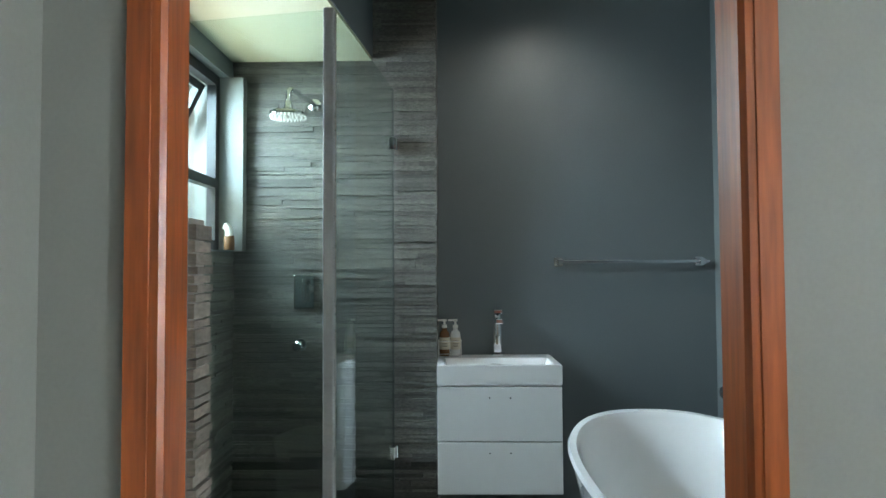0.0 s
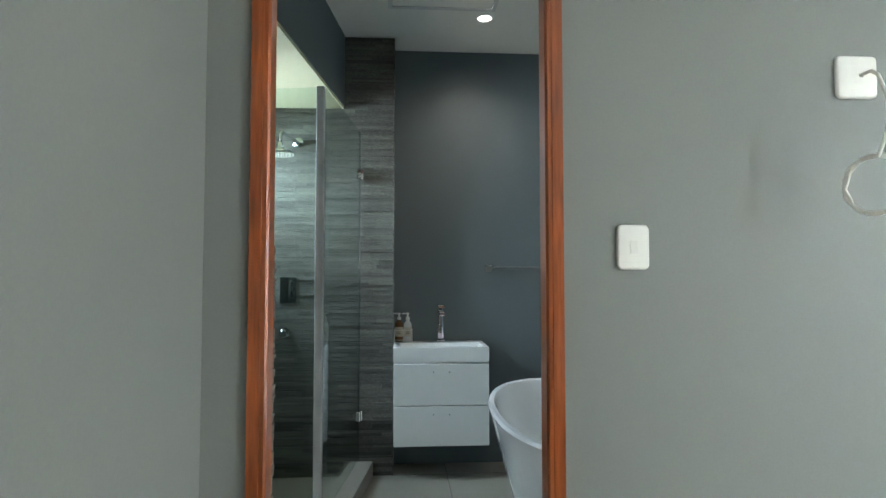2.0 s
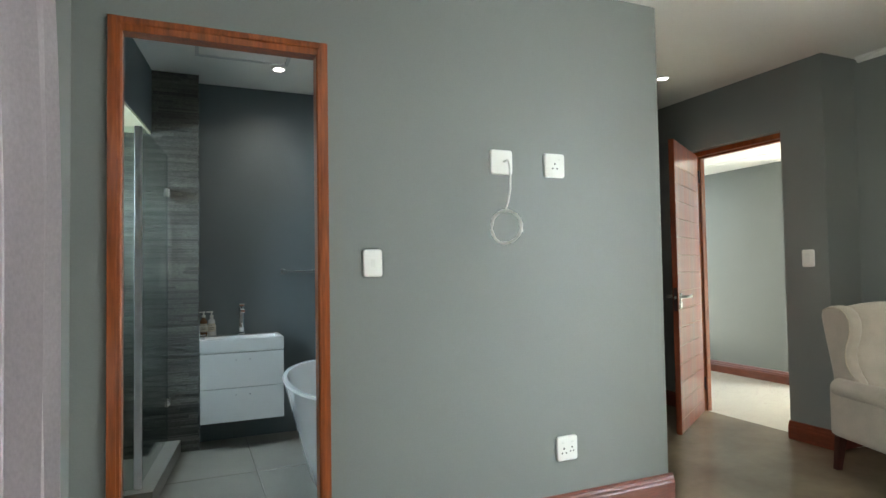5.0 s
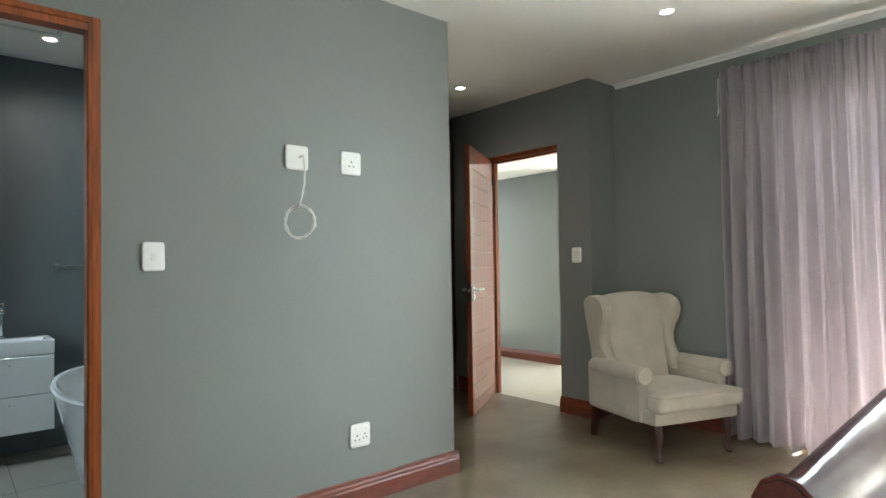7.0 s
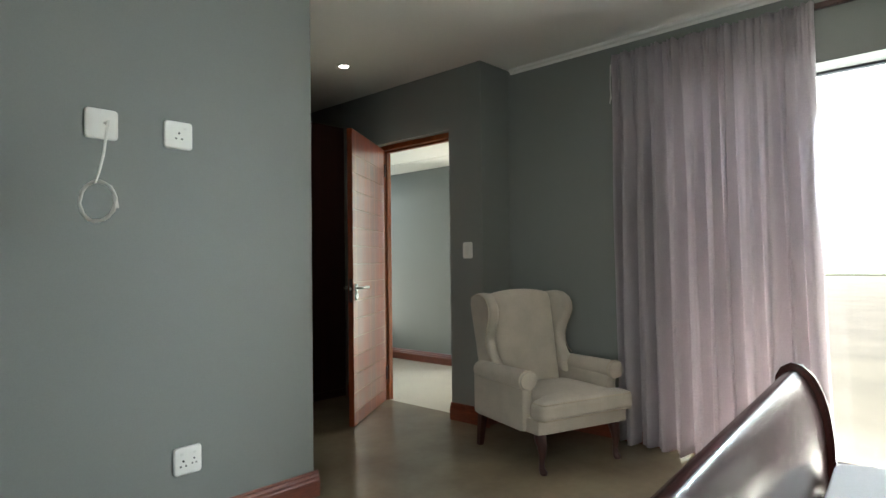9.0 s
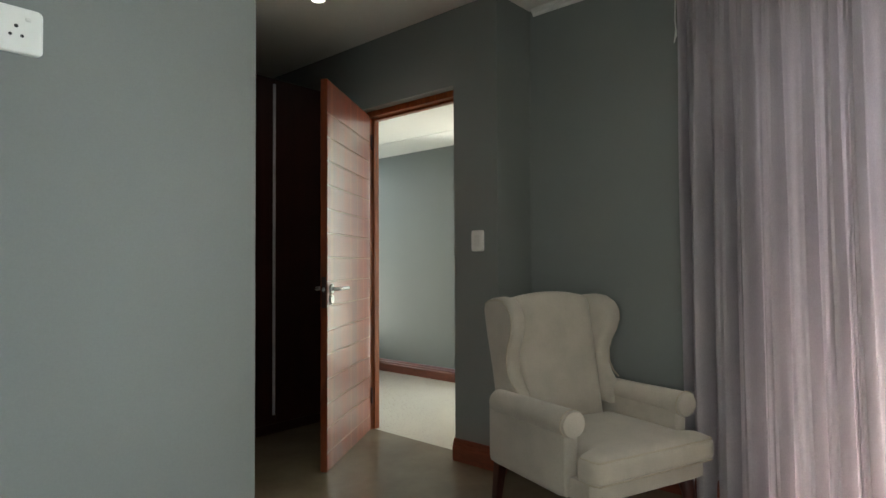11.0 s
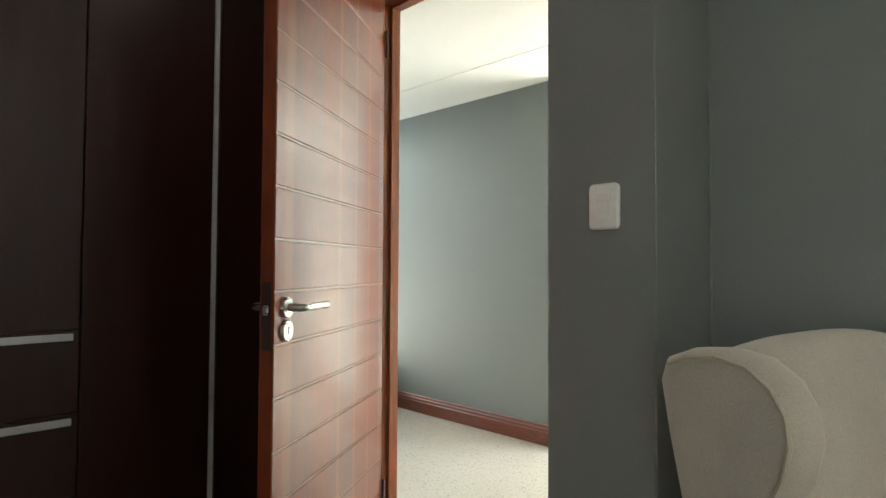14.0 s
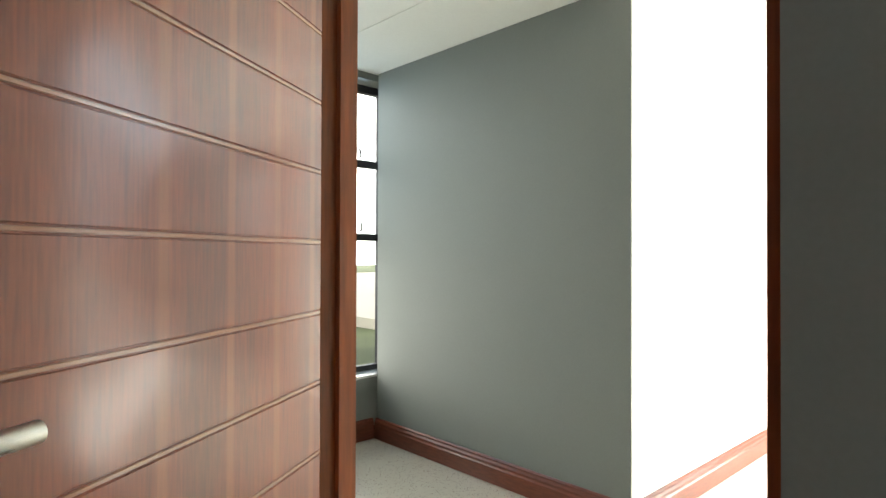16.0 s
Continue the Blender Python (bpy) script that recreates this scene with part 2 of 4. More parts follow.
veneer_bands(MAHOG, [(0.035, 0.012), (0.15, 0.012), (0.27, 0.011), (0.40, 0.014), (0.72, 0.03)], (0.38, 0.11, 0.03), 0.35)

# ---------------------------------------------------------------- builders


def bx(bm, x0, x1, y0, y1, z0, z1, bevel=0.0, seg=2):
    """Add a box, with rounded edges if asked for."""
    r = bmesh.ops.create_cube(bm, size=1.0)
    vs = r["verts"]
    for v in vs:
        v.co = Vector(((x0 + x1) / 2 + v.co.x * (x1 - x0), (y0 + y1) / 2 + v.co.y * (y1 - y0), (z0 + z1) / 2 + v.co.z * (z1 - z0)))
    if bevel:
        es = list({e for v in vs for e in v.link_edges})
        bmesh.ops.bevel(bm, geom=es, offset=bevel, segments=seg, profile=0.5, affect="EDGES")
    return bm


def box(*a, **k):
    return bx(bmesh.new(), *a, **k)


def cyl(bm, p, q, r, r2=None, n=16, caps=True):
    """Add a round bar from p to q."""
    p, q = Vector(p), Vector(q)
    d = q - p
    m = Matrix.Translation((p + q) / 2) @ d.to_track_quat("Z", "Y").to_matrix().to_4x4()
    bmesh.ops.create_cone(bm, cap_ends=caps, segments=n, radius1=r, radius2=r if r2 is None else r2, depth=d.length, matrix=m)
    return bm


def lathe(bm, profile, n=24, at=(0, 0, 0), axis="Z"):
    """Turn a profile of (radius, height) round an axis."""
    rings = []
    for r, h in profile:
        ring = []
        for i in range(n):
            a = 2 * math.pi * i / n
            c, s = r * math.cos(a), r * math.sin(a)
            co = {"Z": (c, s, h), "X": (h, c, s), "Y": (c, h, s)}[axis]
            ring.append(bm.verts.new(Vector(co) + Vector(at)))
        rings.append(ring)
    for a, b in zip(rings, rings[1:]):
        for i in range(n):
            bm.faces.new((a[i], a[(i + 1) % n], b[(i + 1) % n], b[i]))
    bm.faces.new(rings[0][::-1])
    bm.faces.new(rings[-1])
    bmesh.ops.recalc_face_normals(bm, faces=bm.faces)
    return bm


def tube(bm, pts, r, n=8):
    """A round cord along points."""
    pts = [Vector(p) for p in pts]
    rings = []
    for i, p in enumerate(pts):
        d = (pts[min(i + 1, len(pts) - 1)] - pts[max(i - 1, 0)]).normalized()
        u = d.orthogonal().normalized() if i == 0 else (u - d * u.dot(d)).normalized()
        v = d.cross(u)
        rings.append([bm.verts.new(p + r * (math.cos(2 * math.pi * k / n) * u + math.sin(2 * math.pi * k / n) * v)) for k in range(n)])
    for a, b in zip(rings, rings[1:]):
        for i in range(n):
            bm.faces.new((a[i], a[(i + 1) % n], b[(i + 1) % n], b[i]))
    bm.faces.new(rings[0][::-1])
    bm.faces.new(rings[-1])
    return bm


def prism(bm, outline, axis, a0, a1):
    """Push a closed outline of 2D points along an axis, from a0 to a1."""
    def at(p, a):
        return {"X": (a, p[0], p[1]), "Y": (p[0], a, p[1]), "Z": (p[0], p[1], a)}[axis]
    lo, hi = ([bm.verts.new(at(p, a)) for p in outline] for a in (a0, a1))
    n = len(outline)
    for i in range(n):
        bm.faces.new((lo[i], lo[(i + 1) % n], hi[(i + 1) % n], hi[i]))
    bm.faces.new(lo[::-1])
    bm.faces.new(hi)
    bmesh.ops.recalc_face_normals(bm, faces=bm.faces)
    return bm


def part(name, bm, material, parent=None, label="", smooth=False):
    me = bpy.data.meshes.new(name)
    if smooth:
        for f in bm.faces:
            f.smooth = True
    bm.to_mesh(me)
    bm.free()
    me.materials.append(material)
    if smooth:
        me.set_sharp_from_angle(angle=radians(40))
    o = new(name, me)
    o.parent = parent
    if label:
        o["label"] = label
    return o


def thing(name, label, category, x=0, y=0, z=0, rz=0, group="", kind=""):
    o = new(name)
    o.empty_display_size = 0.1
    o.matrix_world = pose(x, y, z, 0, 0, rz)
    return tagged(o, label, category, group, kind)


def setting(name, boxes, material, label, category="wall"):
    bm = bmesh.new()
    for b in boxes:
        bx(bm, *b)
    return tagged(part(name, bm, material), label, category, kind="structure")


# ---------------------------------------------------------------- structure
CEIL, HALLCEIL = 2.494, 2.16
# floors
setting("floor", [(-1.2, 4.445, -4.6, 0.54, -0.12, 0), (4.445, 4.72, -4.6, 0.51, -0.12, 0), (1.98, 4.40, 0.54, 2.75, -0.12, 0)], CONCRETE, "beige polished concrete floor of the bedroom", "floor")
setting("floor_hall", [(4.40, 9.6, 0.52, 3.9, -0.12, -0.001)], HALLFLOOR, "pale terrazzo floor with fine dark chips", "floor")
floor_bath = setting("floor_bathroom", [(-0.5, 1.98, 0.54, 2.8, -0.12, -0.004)], GROUT, "grey tiled bathroom floor", "floor")

# bedroom wall with the bathroom doorway
BX0, BX1, BTOP = 0.347, 1.116, 2.065
setting("wall_television", [(-0.5, BX0, 0.42, 0.54, 0, CEIL), (BX0, BX1, 0.42, 0.54, BTOP, CEIL), (BX1, 2.82, 0.42, 0.54, 0, CEIL)], PAINT, "matt grey-green painted plaster bedroom wall")
setting("wall_passage_side", [(2.70, 2.82, 0.54, 2.64, 0, CEIL)], PAINT, "grey painted side wall of the dressing passage")
setting("wall_passage_end", [(2.70, 4.40, 2.64, 2.74, 0, CEIL)], PAINT, "grey painted wall behind the wardrobe")
# wall with the door to the hall
DY0, DY1, DTOP = 0.834, 1.660, 2.066
setting("wall_hall_door", [(4.286, 4.445, 0.537, DY0, 0, CEIL), (4.286, 4.445, DY0, DY1, DTOP, CEIL), (4.286, 4.445, DY1, 2.64, 0, CEIL), (4.40, 4.445, 2.62, 3.7, 0, CEIL)], PAINT, "grey painted wall with the doorway to the hall")
# outside wall with the glazed opening
WY0, WY1, WTOP = -0.62, -2.42, 2.09
setting("wall_window_right", [(4.601, 4.85, WY0, 0.537, 0, CEIL), (4.601, 4.85, WY1, WY0, WTOP, CEIL), (4.601, 4.85, -2.72, WY1, 0, CEIL), (4.601, 4.85, -4.2, -2.72, WTOP, CEIL), (4.601, 4.85, -4.6, -4.2, 0, CEIL)], PAINT, "grey painted wall round the glazed opening")
setting("wall_nib_return", [(4.445, 4.601, 0.537, 0.62, 0, CEIL), (4.601, 4.95, 0.537, 0.62, 0, CEIL)], PAINT, "grey painted return of the recessed wall")
setting("wall_window_left", [(0.0, 0.24, -0.75, 0.42, 0, CEIL), (0.0, 0.24, -2.45, -0.75, 2.09, CEIL), (0.0, 0.24, -2.45, -0.75, 0, 0.25), (0.0, 0.24, -4.6, -2.45, 0, CEIL)], PAINT, "grey painted wall with the curtained window")
setting("wall_bed_head", [(-0.0, 4.85, -4.72, -4.6, 0, CEIL)], PAINT, "plain grey painted wall behind the bed")
setting("ceiling", [(-0.6, 4.86, -4.72, 2.74, CEIL, CEIL + 0.12)], WHITE_CEIL, "flat white painted plaster ceiling", "ceiling")
setting("ceiling_hall", [(4.445, 9.7, 0.55, 3.9, HALLCEIL, HALLCEIL + 0.2)], WHITE_CEIL, "flat white hall ceiling with a fine board joint", "ceiling")
setting("ceiling_joint", [(5.42, 5.428, 0.7, 3.4, HALLCEIL - 0.003, HALLCEIL)], WHITE_CEIL, "fine cover joint in the hall ceiling", "trim")
# hall
HX, HY = 5.89, 1.855
setting("wall_hall_grey", [(HX, HX + 0.15, HY + 0.004, 3.50, 0, HALLCEIL)], PAINT, "grey painted hall wall opposite the door")
setting("wall_lounge_pale", [(HX + 0.004, 9.6, HY, HY + 0.15, 0, HALLCEIL)], WALL_PALE, "pale wall beyond the hall corner")
setting("wall_hall_end", [(4.445, 4.62, 3.52, 3.72, 0, HALLCEIL), (4.62, 6.05, 3.52, 3.72, 0, 0.36), (4.62, 6.05, 3.52, 3.72, 2.12, HALLCEIL), (6.05, 6.12, 3.40, 3.72, 0, HALLCEIL)], PAINT, "grey hall end wall round the tall window")
setting("wall_lounge_end", [(9.5, 9.7, 0.55, 1.32, 0, HALLCEIL), (9.5, 9.7, 1.32, 1.7, 0, 1.25), (9.5, 9.7, 1.32, 1.7, 2.0, HALLCEIL), (9.5, 9.7, 1.7, HY, 0, HALLCEIL)], PAINT, "grey painted far wall with a window")
# Unseen wall, added with a wide gap for sun and fill light.
setting("wall_lounge_south", [(4.95, 6.4, 0.58, 0.70, 0, HALLCEIL), (9.2, 9.5, 0.58, 0.70, 0, HALLCEIL), (6.4, 9.2, 0.58, 0.70, 2.08, HALLCEIL)], WALL_PALE, "unseen pale wall round the added glazed opening")
# bathroom
setting("wall_bath_back", [(0.66, 1.98, 2.533, 2.74, 0, CEIL)], PAINT_BATH, "dark blue-grey painted bathroom wall")
setting("wall_bath_right", [(1.98, 2.10, 0.54, 2.74, 0, CEIL)], PAINT_BATH, "dark grey painted wall beside the bath")
setting("wall_shower_core", [(-0.5, 0.660, 2.348, 2.74, 0, CEIL)], GROUT, "backing of the slate shower wall")
setting("wall_bath_left", [(-0.5, -0.25, 0.54, 2.348, 0, 1.218), (-0.5, -0.25, 0.54, 1.60, 1.218, CEIL), (-0.5, -0.25, 1.60, 2.348, 1.985, CEIL)], PAINT_BATH, "dark grey wall with the shower window")
setting("wall_window_jamb", [(-0.40, -0.185, 2.29, 2.346, 1.218, 1.985)], PAINT, "grey plastered reveal of the shower window")
tagged(part("bulkhead", prism(bmesh.new(), [(-0.25, 0.54), (0.16, 0.54), (0.383, 2.333), (-0.25, 2.333)], "Z", 2.085, CEIL), PAINT_BATH), "dark painted bulkhead above the shower", "bulkhead", kind="structure")
tagged(part("ceiling_shower", prism(bmesh.new(), [(-0.248, 0.545), (0.157, 0.545), (0.379, 2.331), (-0.248, 2.331)], "Z", 2.068, 2.084), CREAM), "cream painted lowered shower ceiling", "ceiling", kind="structure")
bm = prism(bmesh.new(), [(0.31, 1.40), (0.44, 1.40), (0.555, 2.332), (0.425, 2.332)], "Z", -0.003, 0.082)
prism(bm, [(-0.248, 1.51), (0.308, 1.41), (0.308, 1.50), (-0.248, 1.60)], "Z", -0.003, 0.082)
tagged(part("shower_kerb", bm, BATHTILE), "beige tiled kerb of the shower", "kerb", kind="structure")

# skirting
SK = [(0, 0), (0.022, 0), (0.022, 0.075), (0.018, 0.083), (0.018, 0.094), (0.011, 0.104), (0.011, 0.112), (0.005, 0.118), (0, 0.118)]


def skirting(name, axis, face, sign, a0, a1, label="dark mahogany moulded skirting board"):
    bm = bmesh.new()
    prism(bm, [(face + sign * d, h + 0.001) for d, h in SK], axis, a0, a1)
    return tagged(part(name, bm, SKIRT), label, "skirting", kind="structure")


skirting("baseboard_television", "X", 0.42, -1, 1.107, 2.842)
skirting("baseboard_television_end", "Y", 2.82, 1, 0.418, 1.98)
skirting("baseboard_nib", "Y", 4.286, -1, 0.49, DY0 + 0.003)
skirting("baseboard_nib_return", "X", 0.537, -1, 4.286, 4.590)
skirting("baseboard_recess", "Y", 4.601, -1, WY0, 0.537)
skirting("baseboard_nib_reveal", "X", DY0, 1, 4.29, 4.37)
skirting("baseboard_door_wall", "Y", 4.286, -1, DY1, 1.99)
skirting("baseboard_hall", "Y", HX, -1, HY - 0.018, 3.50, "red-brown moulded skirting board in the hall")
skirting("baseboard_lounge", "X", HY, -1, HX - 0.022, 9.5, "red-brown moulded skirting board in the lounge")
skirting("baseboard_hall_end", "X", 3.52, -1, 4.445, HX - 0.02)
skirting("baseboard_left", "Y", 0.24, 1, -0.75, 0.42)
skirting("baseboard_television_left", "X", 0.42, -1, 0.262, 0.343)

# plaster beads on the corners of the recess
for nm, x, y, lab in (("trim_outer_corner", 4.2875, 0.5385, "rounded plaster bead on the outer wall corner"), ("trim_inner_corner", 4.598, 0.534, "sealant bead in the inner wall corner")):
    bm = bmesh.new()
    cyl(bm, (x, y, 0.12), (x, y, CEIL - 0.002), 0.0032, n=12)
    tagged(part(nm, bm, PAINT, smooth=True), lab, "trim", kind="structure")

# white cornice along the window wall
bm = bmesh.new()
prism(bm, [(4.601, CEIL - 0.001), (4.601, CEIL - 0.038), (4.598, CEIL - 0.036), (4.592, CEIL - 0.022), (4.575, CEIL - 0.016), (4.572, CEIL - 0.001)], "Y", -4.6, 0.51)
tagged(part("cornice", bm, WHITE_CEIL), "slim white plaster cornice", "cornice", kind="structure")
# ---------------------------------------------------------------- bathroom door frame
fr = thing("door_frame_bathroom", "varnished orange-brown hardwood door frame of the bathroom", "door frame", kind="structure")


def jamb(parent, x_out, x_in, y0, y1, top):
    s = 1 if x_in > x_out else -1
    w = abs(x_in - x_out)
    pts = [(x_out, y0), (x_out + s * w * 0.62, y0), (x_out + s * w * 0.64, y0 + 0.0015), (x_in - s * 0.006, y0 + 0.0015), (x_in, y0 + 0.007), (x_in, y1 - 0.004), (x_in - s * 0.004, y1), (x_out, y1)]
    part("jamb", prism(bmesh.new(), pts, "Z", 0.0, top), FRAMEWOOD, parent)


jamb(fr, BX0 + 0.002, 0.395, 0.408, 0.476, BTOP)
jamb(fr, BX1 - 0.002, 1.070, 0.408, 0.476, BTOP)
part("head", prism(bmesh.new(), [(0.410, BTOP), (0.406, BTOP - 0.022), (0.412, BTOP - 0.026), (0.412, BTOP - 0.05), (0.476, BTOP - 0.05), (0.476, BTOP)], "X", 0.385, 1.082), FRAMEWOOD, fr)

# ---------------------------------------------------------------- hall door: frame and leaf
hf = thing("door_frame_hall", "red-brown hardwood frame of the hall door", "door frame", kind="structure")
part("jamb", prism(bmesh.new(), [(4.355, DY1), (4.355, 1.632), (4.40, 1.632), (4.40, 1.619), (4.438, 1.619), (4.438, DY1)], "Z", 0, DTOP), FRAMEWOOD, hf)
part("jamb", prism(bmesh.new(), [(4.345, DY0), (4.345, 0.863), (4.40, 0.863), (4.40, 0.876), (4.438, 0.876), (4.438, DY0)], "Z", 0, DTOP), FRAMEWOOD, hf)
part("head", prism(bmesh.new(), [(4.355, DTOP), (4.355, DTOP - 0.035), (4.40, DTOP - 0.035), (4.40, DTOP - 0.048), (4.438, DTOP - 0.048), (4.438, DTOP)], "Y", 0.863, 1.632), FRAMEWOOD, hf)
part("strike_plate", box(4.39, 4.41, 0.8632, 0.8395, 0.86, 1.02), STEEL, hf, "steel strike plate")

ANG = math.degrees(math.atan2(1.186 - 1.605, 3.690 - 4.350))
leaf = thing("door_hall", "open red-brown mahogany door with horizontal V-grooved panels", "door", 4.352, 1.610, 0.006, ANG)
LW, LT, LH = 0.788, 0.042, 2.034
bm = bmesh.new()
bx(bm, 0, LW, -0.034, 0, 0, LH, 0.0015, 1)
part("core", bm, MAHOG, leaf)
G0, GS = 0.982, 0.1255
edges = sorted([0.0, LH] + [G0 + k * GS - 0.006 for k in range(-7, 8) if 0.03 < G0 + k * GS - 0.006 < LH - 0.03])
for a, b in zip(edges, edges[1:]):
    bm = bmesh.new()
    bx(bm, 0.0005, LW - 0.0005, 0, 0.0022, a + 0.0045, b - 0.0045, 0.0012, 1)
    part("board", bm, MAHOG, leaf)
    bm = bmesh.new()
    bx(bm, 0.0005, LW - 0.0005, -0.0362, -0.034, a + 0.0045, b - 0.0045, 0.0012, 1)
    part("board", bm, MAHOG, leaf)


for a in edges[1:-1]:
    bm = bmesh.new()
    bx(bm, 0.0005, LW - 0.0005, 0, 0.0020, a - 0.0026, a + 0.0026, 0.0008, 1)
    part("bead", bm, BEAD, leaf)


def door_furniture(side):
    y = 0.0022 if side > 0 else -0.0362
    s = side
    hx, hz = LW - 0.056, 0.937
    bm = bmesh.new()
    lathe(bm, [(0.0265, 0), (0.0265, s * 0.006), (0.024, s * 0.009), (0.010, s * 0.009)], 32, (hx, y, hz), "Y")
    rose = part("handle_rose", bm, STEEL, leaf, "round brushed steel handle rose", True)
    bm = bmesh.new()
    tube(bm, [(hx, y + s * 0.008, hz), (hx, y + s * 0.035, hz), (hx - 0.004, y + s * 0.044, hz), (hx - 0.014, y + s * 0.048, hz), (hx - 0.135, y + s * 0.048, hz)], 0.0095, 16)
    part("lever", bm, STEEL, leaf, "brushed steel lever handle", True)
    bm = bmesh.new()
    lathe(bm, [(0.0265, 0), (0.0265, s * 0.006), (0.024, s * 0.009), (0.001, s * 0.009)], 32, (hx, y, hz - 0.056), "Y")
    esc = part("keyhole_rose", bm, STEEL, leaf, "round steel keyhole rose", True)
    bm = bmesh.new()
    lathe(bm, [(0.0035, 0), (0.0035, s * 0.0008)], 12, (hx, y + s * 0.0092, hz - 0.049), "Y")
    bx(bm, hx - 0.0018, hx + 0.0018, y + s * 0.0092 - 0.0004, y + s * 0.0092 + 0.0006, hz - 0.064, hz - 0.049)
    part("keyhole", bm, SLOT, esc)


door_furniture(1)
door_furniture(-1)
part("lock_face", box(LW, LW + 0.0012, -0.029, -0.005, 0.84, 1.0), DARKWOOD, leaf, "dark lock face plate")
part("latch", box(LW + 0.001, LW + 0.010, -0.024, -0.010, 0.922, 0.945, 0.003, 1), STEEL, leaf, "steel latch bolt")
for z in (0.22, 1.86):
    bm = bmesh.new()
    cyl(bm, (-0.004, 0.010, z - 0.05), (-0.004, 0.010, z + 0.05), 0.006, n=12)
    part("hinge", bm, DARKWOOD, leaf, "dark butt hinge")

# ---------------------------------------------------------------- wardrobe
WF = 2.03
ward = thing("wardrobe", "tall dark mahogany built-in wardrobe with drawers and slim metal pulls", "wardrobe")
part("carcass", box(2.83, 4.280, WF + 0.02, 2.61, 0.0, 2.27), DARKWOOD, ward)
part("plinth", box(2.832, 4.278, WF + 0.004, WF + 0.02, 0.0, 0.06), DARKWOOD, ward)


def wdoor(x0, x1, z0, z1, pull):
    d = part("wardrobe_door", box(x0 + 0.002, x1 - 0.002, WF, WF + 0.02, z0, z1, 0.002, 1), DARKWOOD, ward)
    if pull:
        part("pull_strip", box(pull - 0.008, pull + 0.008, WF - 0.012, WF, 0.118, 2.235, 0.002, 1), ALU, d, "long aluminium pull strip")


wdoor(3.49, 3.925, 0.062, 2.27, 3.906)
wdoor(3.925, 4.280, 0.062, 2.27, None)
wdoor(2.832, 3.49, 0.845, 2.27, None)
for z0, z1 in ((0.062, 0.33), (0.33, 0.585), (0.585, 0.845)):
    d = part("drawer", box(2.834, 3.488, WF, WF + 0.02, z0 + 0.002, z1 - 0.002, 0.002, 1), DARKWOOD, ward)
    part("drawer_pull", box(2.86, 3.47, WF - 0.012, WF, z1 - 0.034, z1 - 0.012, 0.002, 1), ALU, d, "long aluminium drawer pull")

# ---------------------------------------------------------------- switches and sockets


def rounded_plate(w, h, d, r=0.014):
    """A plate in the xz plane, its back at y = 0, its face towards -y, pillowed a little."""
    bm = bmesh.new()
    rings = []
    for inset, y in ((0.0, 0.0), (0.0, -d * 0.55), (0.0025, -d * 0.9), (0.006, -d)):
        ring = []
        for cx, cz, a0 in ((1, 1, 0), (-1, 1, 90), (-1, -1, 180), (1, -1, 270)):
            for k in range(6):
                a = radians(a0 + 18 * k)
                rr = max(r - inset, 0.003)
                ring.append(bm.verts.new((cx * (w / 2 - r) + rr * math.cos(a), y, cz * (h / 2 - r) + rr * math.sin(a))))
        rings.append(ring)
    n = len(rings[0])
    for a, b in zip(rings, rings[1:]):
        for i in range(n):
            bm.faces.new((a[i], a[(i + 1) % n], b[(i + 1) % n], b[i]))
    bm.faces.new(rings[-1])
    bm.faces.new(rings[0][::-1])
    bmesh.ops.recalc_face_normals(bm, faces=bm.faces)
    return bm


def switch(x, y, z, rz, rockers, label, w=0.082, h=0.113):
    s = thing("light_switch", label, "light switch", x, y, z, rz)
    part("plate", rounded_plate(w, h, 0.010), PLASTIC, s, smooth=True)
    n = rockers
    for k in range(n):
        zc = (k - (n - 1) / 2) * 0.0215
        bm = bmesh.new()
        prism(bm, [(-0.0095, zc - 0.0095), (-0.0135, zc - 0.0095), (-0.0115, zc + 0.0095), (-0.0095, zc + 0.0095)], "X", -0.0165 if n > 1 else -0.009, 0.0165 if n > 1 else 0.009)
        if n == 1:
            for v in bm.verts:
                v.co.z *= 1.7
        part("rocker", bm, PLASTIC_IN, s)
    return s


switch(1.292, 0.42, 1.190, 0, 1, "white plastic single light switch on the grey wall")
switch(4.286, 0.667, 1.193, -90, 3, "white plastic three-gang light switch beside the hall door")


def socket(x, y, z, label, pins, w=0.112, h=0.112):
    s = thing("wall_socket", label, "socket", x, y, z)
    part("plate", rounded_plate(w, h, 0.010), PLASTIC, s, smooth=True)
    for px, pz, r in pins:
        bm = bmesh.new()
        lathe(bm, [(r, -0.0104), (r, -0.0098)], 12, (px, 0, pz), "Y")
        part("pin_hole", bm, SLOT, s)
    if len(pins) > 1:
        for px in ((-0.026, 0.026) if len(pins) > 4 else (0.024,)):
            part("toggle", box(px - 0.006, px + 0.006, -0.013, -0.0095, 0.024, 0.033, 0.001, 1), PLASTIC_IN, s)
    return s


socket(1.896, 0.42, 1.636, "white cable outlet plate with a loose coax cable", [(0.012, 0.004, 0.005)])
socket(2.178, 0.42, 1.636, "white square three-pin wall socket", [(0.0, 0.008, 0.0045), (-0.012, -0.014, 0.004), (0.012, -0.014, 0.004)])
socket(2.213, 0.42, 0.325, "white double wall socket above the skirting", [(-0.02, 0.0, 0.0045), (-0.031, -0.02, 0.004), (-0.009, -0.02, 0.004), (0.024, 0.004, 0.004), (0.016, -0.014, 0.0035), (0.032, -0.014, 0.0035)])

